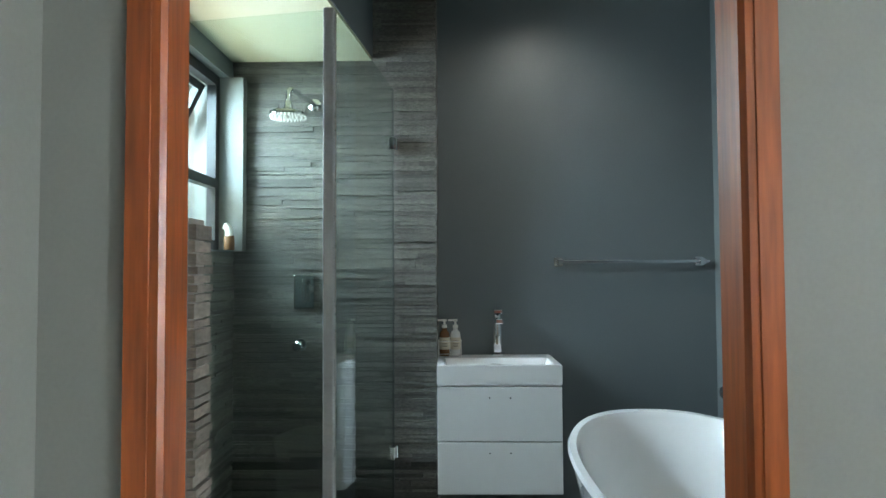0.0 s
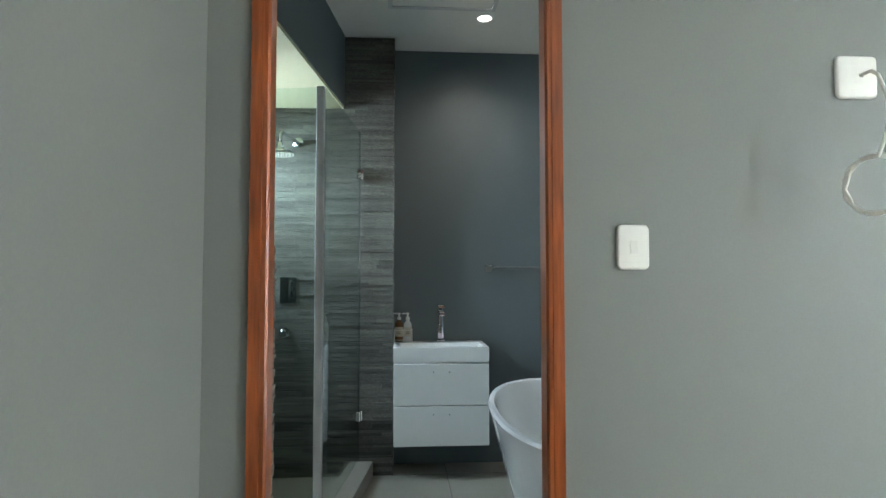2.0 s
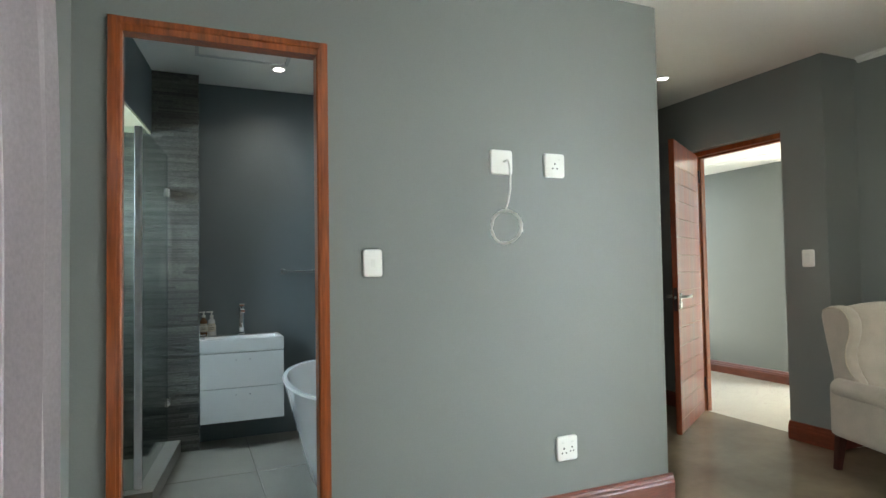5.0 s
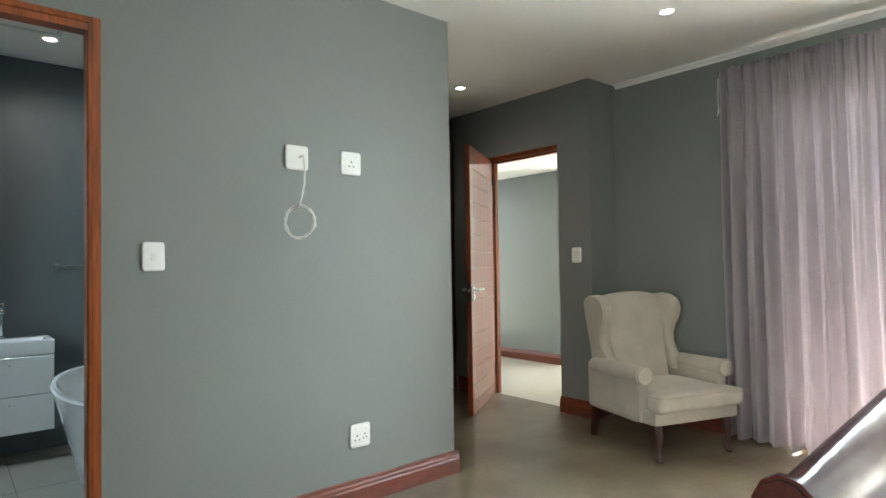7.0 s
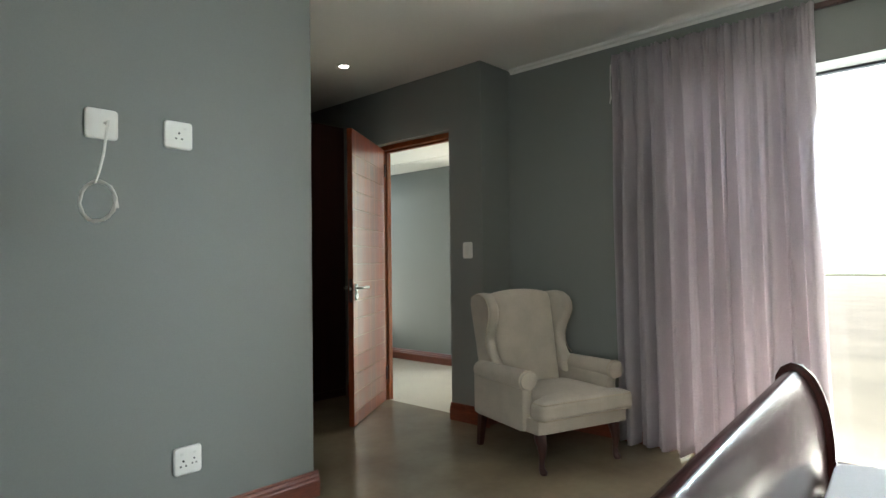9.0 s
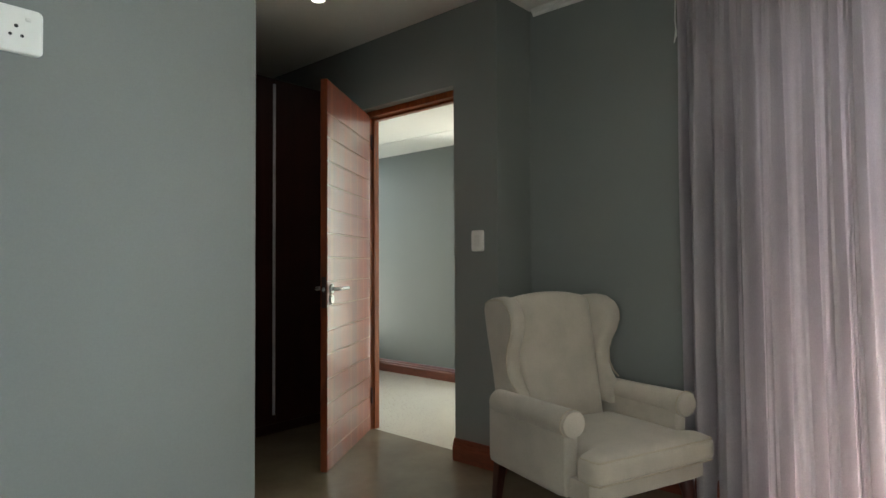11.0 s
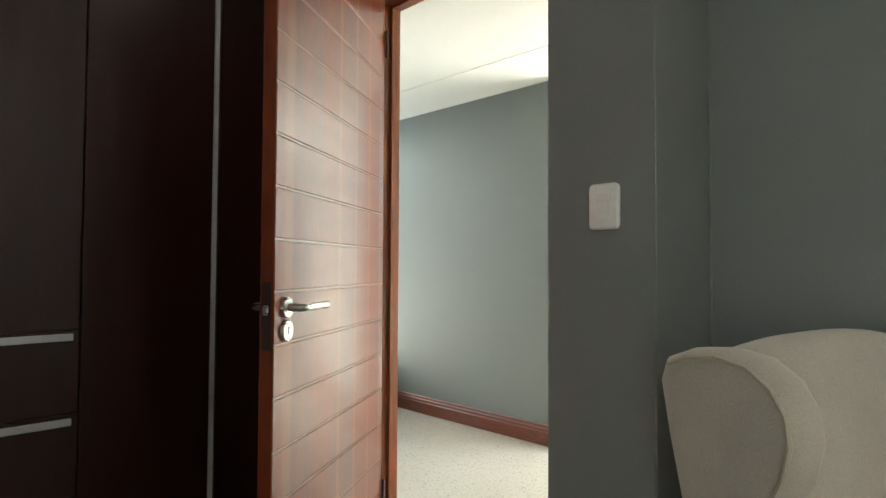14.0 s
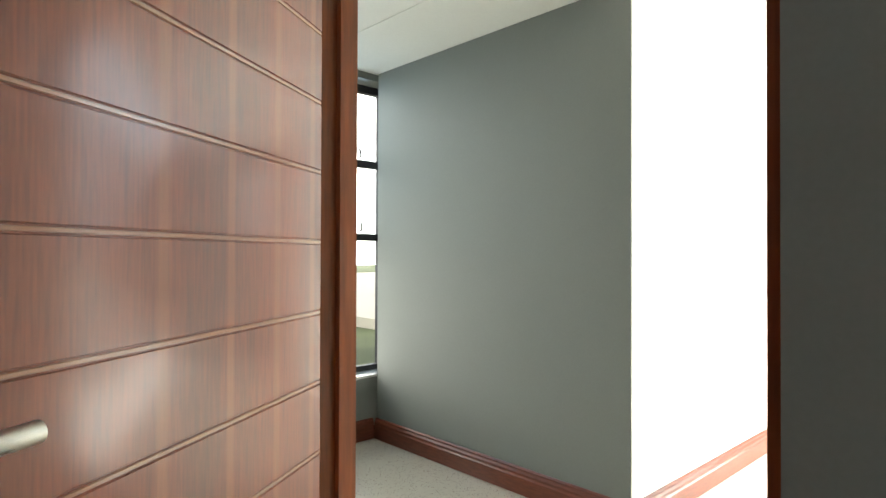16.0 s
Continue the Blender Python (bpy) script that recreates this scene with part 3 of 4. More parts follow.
# cable hanging from its outlet, coiled at the end
ca = thing("coax_cable", "loose white cable hanging from the outlet, tied into a loop", "cable", 1.904, 0.41, 1.640)
pts = [(0, 0.0, 0), (0.004, -0.03, 0.002), (-0.012, -0.07, -0.022), (-0.032, -0.115, -0.08), (-0.046, -0.138, -0.14), (-0.060, -0.140, -0.20), (-0.070, -0.130, -0.24)]
for k in range(0, 44):
    a = radians(115 + 18 * k)
    w = 1 + 0.05 * math.sin(k * 1.7)
    c = 0.072 * w * math.cos(a)
    pts.append((-0.058 + 0.52 * c, -0.112 - 0.85 * c - 0.005 * math.sin(k * 0.6), -0.303 + 0.070 * w * math.sin(a)))
bm = bmesh.new()
tube(bm, pts, 0.0046, 8)
part("cord", bm, CABLE, ca, smooth=True)
bm = bmesh.new()
cyl(bm, (-0.018, -0.165, -0.285), (-0.012, -0.168, -0.328), 0.006, n=10)
part("plug", bm, CABLE, ca, "white cable plug end")

# ---------------------------------------------------------------- downlights


def downlight(x, y, z, watts):
    d = thing("downlight", "small round recessed ceiling downlight, lit", "ceiling light", x, y, z, group="ceiling downlights")
    bm = bmesh.new()
    n = 28
    prof = [(0.034, 0.0), (0.046, 0.0), (0.046, -0.004), (0.041, -0.007), (0.034, -0.004)]
    rings = [[bm.verts.new((r * math.cos(2 * math.pi * i / n), r * math.sin(2 * math.pi * i / n), h)) for i in range(n)] for r, h in prof]
    for a, b in zip(rings, rings[1:] + rings[:1]):
        for i in range(n):
            bm.faces.new((a[i], a[(i + 1) % n], b[(i + 1) % n], b[i]))
    bmesh.ops.recalc_face_normals(bm, faces=bm.faces)
    part("bezel", bm, LACQUER, d, smooth=True)
    bm = bmesh.new()
    lathe(bm, [(0.0335, -0.0015), (0.0335, -0.003), (0.02, -0.0038)], 24)
    part("lens", bm, LAMPGLOW, d, "glowing lamp lens")
    spot("downlight_beam", x, y, z - 0.02, watts, cone=150)


downlight(1.150, 2.040, CEIL, 16)
downlight(0.01, 1.66, 2.068, 0.25)
downlight(3.705, 1.29, CEIL, 7)
downlight(3.658, -0.43, CEIL, 7)

tp = thing("ceiling_hatch", "square white ceiling hatch with a thin rim", "hatch", 0.915, 1.655, CEIL)
part("rim", bx(bx(bx(box(-0.275, 0.275, 0.265, 0.285, -0.012, 0), -0.275, 0.275, -0.285, -0.265, -0.012, 0), -0.275, -0.255, -0.265, 0.265, -0.012, 0), 0.255, 0.275, -0.265, 0.265, -0.012, 0), LACQUER, tp)
part("panel", box(-0.252, 0.252, -0.262, 0.262, -0.006, -0.001), WHITE_CEIL, tp)

# ---------------------------------------------------------------- vanity and what stands on it
va = thing("vanity_unit", "white lacquered wall-hung two-drawer vanity cabinet", "vanity")
VX0, VX1, VY0, VY1 = 0.667, 1.196, 2.221, 2.531
part("carcass", box(VX0 + 0.004, VX1 - 0.004, VY0 + 0.02, VY1, 0.188, 0.640), LACQUER, va)
for z0, z1 in ((0.188, 0.404), (0.408, 0.634)):
    d = part("drawer_front", box(VX0 + 0.002, VX1 - 0.002, VY0, VY0 + 0.02, z0, z1, 0.002, 1), LACQUER, va)
    for x in (0.888, 0.976):
        bm = bmesh.new()
        lathe(bm, [(0.0032, -0.0006), (0.0032, 0.0006)], 10, (x, VY0, z1 - 0.045), "Y")
        part("screw_hole", bm, SLOT, d, "empty handle screw hole")
# basin with a sunk bowl
bm = bmesh.new()
o = [(VX0, VY0), (VX1, VY0), (VX1, VY1), (VX0, VY1)]
i1 = [(VX0 + 0.035, VY0 + 0.018), (VX1 - 0.035, VY0 + 0.018), (VX1 - 0.035, VY1 - 0.11), (VX0 + 0.035, VY1 - 0.11)]
i2 = [(VX0 + 0.055, VY0 + 0.035), (VX1 - 0.055, VY0 + 0.035), (VX1 - 0.055, VY1 - 0.125), (VX0 + 0.055, VY1 - 0.125)]
levels = [[bm.verts.new((*p, z)) for p in r] for r, z in ((o, 0.640), (o, 0.727), (i1, 0.727), (i2, 0.655))]
for a, b in zip(levels, levels[1:]):
    for k in range(4):
        bm.faces.new((a[k], a[(k + 1) % 4], b[(k + 1) % 4], b[k]))
bm.faces.new(levels[0][::-1])
bm.faces.new(levels[-1])
bmesh.ops.recalc_face_normals(bm, faces=bm.faces)
bmesh.ops.bevel(bm, geom=list(bm.edges), offset=0.004, segments=2, affect="EDGES")
basin = tagged(part("basin", bm, CERAMIC), "white rectangular ceramic basin on the vanity", "basin")
part("overflow", box(0.91, 0.952, 2.4145, 2.4165, 0.690, 0.703, 0.0008, 1), STEEL, basin, "chrome overflow slot")

fa = thing("basin_mixer", "tall square chrome basin mixer tap", "tap", 0.942, 2.470, 0.733)
part("base", box(-0.024, 0.024, -0.024, 0.024, 0, 0.008, 0.002, 1), CHROME, fa)
part("column", box(-0.019, 0.019, -0.019, 0.019, 0.008, 0.190, 0.012, 4), CHROME, fa, "", True)
part("spout", box(-0.016, 0.016, -0.13, -0.019, 0.155, 0.177, 0.003, 1), CHROME, fa)
part("lever", box(-0.020, 0.020, -0.055, 0.022, 0.195, 0.212, 0.003, 1), CHROME, fa)

rk = thing("bottle_caddy", "small white wire caddy for two pump bottles", "caddy", 0.722, 2.490, 0.727)
for z in (0.012, 0.07):
    bm = bmesh.new()
    tube(bm, [(-0.052, -0.03, z), (0.052, -0.03, z), (0.055, 0, z), (0.052, 0.03, z), (-0.052, 0.03, z), (-0.055, 0, z), (-0.052, -0.03, z)], 0.002, 6)
    part("wire", bm, PLASTIC, rk)
for x, y in ((-0.052, -0.03), (0.052, -0.03), (0, -0.03), (-0.052, 0.03), (0.052, 0.03)):
    bm = bmesh.new()
    cyl(bm, (x, y, 0), (x, y, 0.072), 0.002, n=6)
    part("upright", bm, PLASTIC, rk)


def pump_bottle(x, liquid, label):
    b = thing("pump_bottle", label, "bottle", x - 0.02, 2.490, 0.729)
    bm = bmesh.new()
    lathe(bm, [(0.021, 0), (0.0235, 0.004), (0.0235, 0.098), (0.02, 0.11), (0.011, 0.118), (0.011, 0.128)], 20)
    part("flask", bm, liquid, b, smooth=True)
    bm = bmesh.new()
    lathe(bm, [(0.0241, 0.03), (0.0241, 0.085)], 20)
    part("label", bm, LABELP, b, "cream paper label", True)
    for z in (0.045, 0.055, 0.068):
        part("print_bar", box(-0.012, 0.012, -0.0246, -0.0243, z, z + 0.003), SLOT, b)
    bm = bmesh.new()
    lathe(bm, [(0.012, 0.128), (0.012, 0.142), (0.005, 0.144), (0.005, 0.158), (0.010, 0.160), (0.010, 0.168)], 16)
    bx(bm, -0.034, 0.0, -0.005, 0.005, 0.160, 0.168, 0.002, 1)
    part("pump", bm, PLASTIC, b, "white pump head")


pump_bottle(0.717, AMBER, "amber hand wash bottle with a white pump")
pump_bottle(0.768, LACQUER, "white hand lotion bottle with a pump")

# towel rail
tr = thing("towel_rail", "square chrome towel rail on the dark wall", "towel rail", -0.022, 2.533, 1.163)
for x in (1.262, 1.925):
    part("bracket", bx(box(x - 0.021, x + 0.021, -0.008, 0, -0.021, 0.021, 0.002, 1), x - 0.014, x + 0.014, -0.052, -0.008, -0.014, 0.014, 0.002, 1), CHROME, tr)
part("bar", box(1.265, 1.958, -0.047, -0.034, -0.006, 0.007, 0.001, 1), CHROME, tr)

# bath
ba = thing("bathtub", "white freestanding oval bathtub with thin rounded rim", "bathtub", 1.487, 1.385, 0)


def bath_shell():
    bm = bmesh.new()
    n = 64
    prof = [(0.62, 0.0), (0.66, 0.02), (0.76, 0.20), (0.88, 0.40), (0.97, 0.55), (1.0, 0.585), (0.985, 0.597), (0.935, 0.597), (0.91, 0.58), (0.84, 0.42), (0.72, 0.22), (0.58, 0.14), (0.3, 0.125)]
    rings = []
    for s, h in prof:
        ring = []
        for k in range(n):
            a = 2 * math.pi * k / n
            c, q = math.cos(a), math.sin(a)
            e = 2 / 2.35
            ux, uy = abs(c) ** e * (1 if c > 0 else -1), abs(q) ** e * (1 if q > 0 else -1)
            lift = 0.02 * uy * uy * (1 if h > 0.5 else 0)
            ring.append(bm.verts.new((0.40 * s * ux, 0.72 * (s if s > 0.7 else s + 0.05) * uy, 0.93 * (h + lift))))
        rings.append(ring)
    for a, b in zip(rings, rings[1:]):
        for k in range(n):
            bm.faces.new((a[k], a[(k + 1) % n], b[(k + 1) % n], b[k]))
    bm.faces.new(rings[0][::-1])
    bm.faces.new(rings[-1])
    bmesh.ops.recalc_face_normals(bm, faces=bm.faces)
    return bm


part("shell", bath_shell(), CERAMIC, ba, smooth=True)
bm = bmesh.new()
lathe(bm, [(0.03, 0.126), (0.03, 0.129), (0.02, 0.131)], 20, (0, 0, 0))
part("plug", bm, CHROME, ba, "chrome bath plug", True)
kn = thing("bath_tap_knob", "round chrome tap knob on the bathroom wall", "tap", 1.98, 2.36, 0.58)
bm = bmesh.new()
lathe(bm, [(0.03, 0), (0.03, -0.006), (0.012, -0.008), (0.012, -0.03), (0.026, -0.034), (0.026, -0.055), (0.02, -0.06)], 24, (0, 0, 0), "X")
part("knob", bm, CHROME, kn, smooth=True)

# ---------------------------------------------------------------- shower
sh = thing("shower_screen", "clear glass shower screen with a bright aluminium corner post", "shower screen")
bm = bmesh.new()
bx(bm, 0.352, 0.386, 1.453, 1.487, 0.083, 1.918, 0.005, 2)
part("corner_post", bm, ALU, sh, "bright aluminium post")
part("post_groove", box(0.3865, 0.388, 1.464, 1.476, 0.09, 1.91), STEEL, sh)
p = part("pane", prism(bmesh.new(), [(0.352, 1.468), (-0.246, 1.566), (-0.246, 1.574), (0.352, 1.476)], "Z", 0.083, 1.915), GLASS, sh, "clear front pane")
p.visible_shadow = False
door = thing("shower_door", "frameless clear glass shower door on chrome hinges", "shower door", 0.378, 1.49, 0.10, math.degrees(math.atan2(0.838, 0.097)))
p = part("pane", box(0, 0.828, -0.004, 0.004, 0, 1.83, 0.001, 1), GLASS, door, "clear glass door leaf")
p.visible_shadow = False
part("edge_seal", box(0.8285, 0.833, -0.0045, 0.0045, 0, 1.83), SLOT, door, "dark edge of the glass")
for z in (0.21, 1.56):
    part("hinge", bx(box(0.800, 0.840, -0.012, 0.012, z, z + 0.055, 0.002, 1), 0.828, 0.842, -0.02, 0.02, z, z + 0.055, 0.002, 1), CHROME, door, "chrome glass hinge")

hd = thing("rain_shower_head", "round chrome rain shower head on a wall arm", "shower head", 0.075, 2.075, 1.75)
bm = bmesh.new()
lathe(bm, [(0.078, 0.0), (0.082, 0.004), (0.078, 0.014), (0.045, 0.026), (0.02, 0.036), (0.014, 0.06), (0.010, 0.066)], 40)
part("rose", bm, CHROME, hd, smooth=True)
for rr, cnt in ((0.018, 8), (0.036, 16), (0.054, 24), (0.070, 30)):
    bm = bmesh.new()
    for k in range(cnt):
        a = 2 * math.pi * k / cnt
        cyl(bm, (rr * math.cos(a), rr * math.sin(a), -0.004), (rr * math.cos(a), rr * math.sin(a), 0.001), 0.0026, n=6)
    part("nozzle_ring", bm, STEEL, hd)
bm = bmesh.new()
tube(bm, [(0, 0, 0.064), (0, 0, 0.10), (0.003, 0.02, 0.118), (0.01, 0.06, 0.124), (0.03, 0.15, 0.122), (0.05, 0.256, 0.118)], 0.0105, 12)
part("arm", bm, CHROME, hd, smooth=True)
bm = bmesh.new()
lathe(bm, [(0.028, 0), (0.028, -0.006), (0.014, -0.014)], 24, (0.05, 0.256, 0.118), "Y")
part("wall_flange", bm, CHROME, hd, smooth=True)

mx = thing("shower_mixer", "square chrome shower mixer plate with a lever", "tap", 0.078, 2.331, 1.035)
part("plate", box(-0.045, 0.045, -0.008, 0, -0.075, 0.075, 0.004, 2), CHROME, mx)
bm = bmesh.new()
cyl(bm, (0.012, -0.045, 0.01), (0.012, -0.006, 0.01), 0.022, n=20)
part("body", bm, CHROME, mx, smooth=True)
bm = bmesh.new()
bx(bm, 0.004, 0.02, -0.056, -0.042, -0.045, 0.055, 0.004, 2)
part("lever", bm, CHROME, mx)
kb = thing("shower_outlet", "small round chrome outlet below the shower mixer", "tap", 0.062, 2.331, 0.80)
bm = bmesh.new()
lathe(bm, [(0.026, 0), (0.026, -0.006), (0.011, -0.008), (0.011, -0.022), (0.022, -0.026), (0.022, -0.055), (0.016, -0.06)], 24, (0, 0, 0), "Y")
part("knob", bm, CHROME, kb, smooth=True)
sb = thing("sill_bottle", "small upturned bottle with a white cap", "bottle", -0.228, 2.25, 1.219)
bm = bmesh.new()
lathe(bm, [(0.02, 0), (0.022, 0.003), (0.022, 0.055), (0.019, 0.062)], 16)
part("flask", bm, AMBER, sb, smooth=True)
bm = bmesh.new()
tube(bm, [(0, 0, 0.06), (0, 0, 0.085), (-0.010, 0, 0.10), (-0.02, 0, 0.106)], 0.017, 14)
part("cap", bm, PLASTIC, sb, "white bent cap", True)

# toilet, wall-hung on the left wall
to = thing("toilet", "white wall-hung toilet with a closed lid", "toilet", -0.25, 0.80, 0)


def bowl(scale, z0, z1, length):
    bm = bmesh.new()
    n = 36
    rings = []
    for s, z in ((0.62, z0), (0.80, z0 + (z1 - z0) * 0.35), (0.96, z0 + (z1 - z0) * 0.8), (1.0, z1 - 0.004), (0.985, z1)):
        ring = []
        for k in range(n):
            a = 2 * math.pi * k / n
            c, q = math.cos(a), math.sin(a)
            x = length * 0.5 * s * scale * (abs(c) ** 0.75 * (1 if c > 0 else -1)) + length * 0.5 * s * scale
            ring.append(bm.verts.new((max(x, 0.0), 0.18 * s * scale * (abs(q) ** 0.8 * (1 if q > 0 else -1)), z)))
        rings.append(ring)
    for a, b in zip(rings, rings[1:]):
        for k in range(n):
            bm.faces.new((a[k], a[(k + 1) % n], b[(k + 1) % n], b[k]))
    bm.faces.new(rings[0][::-1])
    bm.faces.new(rings[-1])
    bmesh.ops.recalc_face_normals(bm, faces=bm.faces)
    return bm


part("bowl", bowl(1.0, 0.12, 0.39, 0.47), CERAMIC, to, smooth=True)
part("lid", bowl(1.02, 0.394, 0.425, 0.47), PLASTIC, to, "white closed lid", True)

# shower window
wb = thing("window_shower", "black aluminium shower window with an open top sash", "window", kind="structure")
for b in ((-0.33, -0.29, 1.60, 2.29, 1.219, 1.262), (-0.33, -0.29, 1.60, 2.29, 1.94, 1.985), (-0.33, -0.29, 1.60, 1.64, 1.262, 1.94), (-0.33, -0.29, 2.25, 2.29, 1.262, 1.94), (-0.33, -0.29, 1.64, 2.25, 1.49, 1.53)):
    part("frame_bar", box(*b), BLACKALU, wb)
p = part("pane", box(-0.313, -0.308, 1.64, 2.25, 1.262, 1.49), PANE, wb)
p.visible_shadow = False
sash = bmesh.new()
for b in ((-0.02, 0.01, 1.645, 2.245, -0.41, -0.375), (-0.02, 0.01, 1.645, 1.68, -0.375, 0), (-0.02, 0.01, 2.21, 2.245, -0.375, 0), (-0.02, 0.01, 1.68, 2.21, -0.03, 0)):
    bx(sash, *b)
bmesh.ops.rotate(sash, cent=(0, 0, 0), matrix=Matrix.Rotation(radians(26), 3, "Y"), verts=sash.verts)
bmesh.ops.translate(sash, vec=(-0.345, 0, 1.94), verts=sash.verts)
part("sash", sash, BLACKALU, wb, "open top-hung black sash")

# ---------------------------------------------------------------- windows of the bedroom and hall


def glazed(name, label, axis, plane, a0, a1, z0, z1, bars_a, bars_z, w=0.045):
    """A black aluminium window in the plane x = plane (axis X) or y = plane (axis Y)."""
    win = thing(name, label, "window", kind="structure")

    def put(nm, a, b, c, d, t, m):
        bb = (plane - t, plane + t, a, b, c, d) if axis == "X" else (a, b, plane - t, plane + t, c, d)
        return part(nm, box(*bb), m, win)
    put("frame_bar", a0, a1, z0, z0 + w, 0.02, BLACKALU)
    put("frame_bar", a0, a1, z1 - w, z1, 0.02, BLACKALU)
    put("frame_bar", a0, a0 + w, z0 + w, z1 - w, 0.02, BLACKALU)
    put("frame_bar", a1 - w, a1, z0 + w, z1 - w, 0.02, BLACKALU)
    cols = [a0 + w] + sorted(bars_a) + [a1 - w]
    for b in bars_a:
        put("mullion", b - w / 2, b + w / 2, z0 + w, z1 - w, 0.0195, BLACKALU)
    rows = [z0 + w] + sorted(bars_z) + [z1 - w]
    for b in bars_z:
        put("transom", a0 + w, a1 - w, b - w / 2, b + w / 2, 0.019, BLACKALU)
    for ca, cb in zip(cols, cols[1:]):
        for ra, rb in zip(rows, rows[1:]):
            q = put("pane", ca, cb, ra, rb, 0.003, PANE)
            q.visible_shadow = False
    return win


glazed("window_bedroom_right", "tall glazed opening to the garden behind curtains", "X", 4.80, WY1, WY0, 0.03, WTOP, [], [], 0.014)
# Assumed opening, out of view, put in to let more light in.
glazed("added_window_far", "added unseen glazed opening that brightens the bedroom", "X", 4.80, -4.2, -2.72, 0.03, WTOP, [], [])
glazed("window_bedroom_left", "aluminium window behind the curtain", "X", 0.06, -2.45, -0.75, 0.25, 2.09, [-1.6], [])
wh = glazed("window_hall", "tall black aluminium window with open vents at the hall end", "Y", 3.66, 4.62, 6.05, 0.36, 2.12, [5.30], [1.19, 1.64])
bm = bmesh.new()
tube(bm, [(5.85, 3.64, 1.225), (5.845, 3.60, 1.232), (5.835, 3.585, 1.26), (5.82, 3.58, 1.285)], 0.006, 8)
part("stay", bm, BLACKALU, wh, "curved black window stay")
bm = bmesh.new()
tube(bm, [(5.85, 3.64, 1.675), (5.845, 3.61, 1.68), (5.82, 3.59, 1.72)], 0.006, 8)
part("stay", bm, BLACKALU, wh, "curved black window stay")
glazed("window_lounge_end", "black aluminium window in the far wall", "X", 9.60, 1.32, 1.7, 1.25, 2.0, [], [1.6])
# Invented glazing opposite the pale wall, there to flood it with light.
glazed("added_window_lounge", "added unseen glazed opening that lights the lounge", "Y", 0.64, 6.4, 9.2, 0.0, 2.08, [7.33, 8.27], [])
tagged(part("sill_right", box(4.603, 4.77, WY1 + 0.01, WY0 - 0.01, 0.001, 0.03, 0.004, 1), SKIRT), "red-brown wooden threshold of the glazed opening", "threshold", kind="structure")
tagged(part("sill_hall", box(4.64, 6.04, 3.505, 3.635, 0.361, 0.375, 0.004, 1), LACQUER), "white painted sill of the hall window", "sill", kind="structure")

# ---------------------------------------------------------------- curtains


def curtain(y0, y1, x, top, label, folds, seed, side=1, z0=0.012, flare=0.0):
    """A pleated curtain hung along y, in folds that deepen and drift downwards, with a gathered heading."""
    rnd = random.Random(seed)
    cu = thing("curtain", label, "curtain", group="mauve curtains")
    n, rows = folds * 14, 46
    ph = [rnd.uniform(-0.9, 0.9) for _ in range(folds + 2)]
    am = [rnd.uniform(0.55, 1.25) for _ in range(folds + 2)]
    bm = bmesh.new()
    grid = []
    for j in range(rows + 1):
        v = j / rows
        z = top - v * (top - z0)
        line = []
        for i in range(n + 1):
            u = i / n
            k = u * folds
            a, b, f = int(k), int(k) + 1, k - int(k)
            s = f * f * (3 - 2 * f)
            amp, pha = am[a] * (1 - s) + am[b] * s, ph[a] * (1 - s) + ph[b] * s
            drift = 0.7 * math.sin(3.1 * v + pha * 2)
            deep = 0.018 + 0.032 * min(v * 2.2, 1.0)
            wave = math.sin(2 * math.pi * k + pha + drift * v) + 0.28 * math.sin(4 * math.pi * k + 2 * pha)
            pleat = (0.012 * math.sin(2 * math.pi * k * 3 + pha * 3) + 0.006 * math.sin(2 * math.pi * k * 5.3)) * max(0, 1 - v * 5) - (0.010 if 0.02 < v < 0.045 else 0)
            pleat += 0.010 * math.sin(2 * math.pi * k * 2.4 + 5 * pha + 2 * v) * min(v * 3, 1)
            fine = 0.003 * noise.noise((u * 40, v * 5, seed))
            yy = y0 + (y1 - y0) * (u + 0.012 * drift * v * math.sin(2 * math.pi * k)) + flare * u * v * v
            lift = 0.012 * noise.noise((u * 11, seed, 3.0)) * v ** 6 + (0.010 * abs(math.sin(2 * math.pi * k * 1.5)) if j == 0 else 0)
            line.append(bm.verts.new((x + side * (deep * amp * wave + pleat + fine), yy, z + lift)))
        grid.append(line)
    for a, b in zip(grid, grid[1:]):
        for i in range(n):
            bm.faces.new((a[i], a[i + 1], b[i + 1], b[i]))
    c = part("cloth", bm, CURTAIN, cu, smooth=True)
    md = c.modifiers.new("thickness", "SOLIDIFY")
    md.thickness = 0.0025
    bm = bmesh.new()
    ye = y0 if abs(y0) < abs(y1) else y1
    tube(bm, [(x - 0.03, ye + 0.004, top - 0.06), (x - 0.035, ye + 0.006, top - 0.2), (x - 0.03, ye + 0.002, top - 0.27), (x - 0.032, ye + 0.012, top - 0.30), (x - 0.03, ye + 0.004, top - 0.24)], 0.003, 6)
    part("heading_cord", bm, CABLE, cu, "loose white heading cord")
    return cu


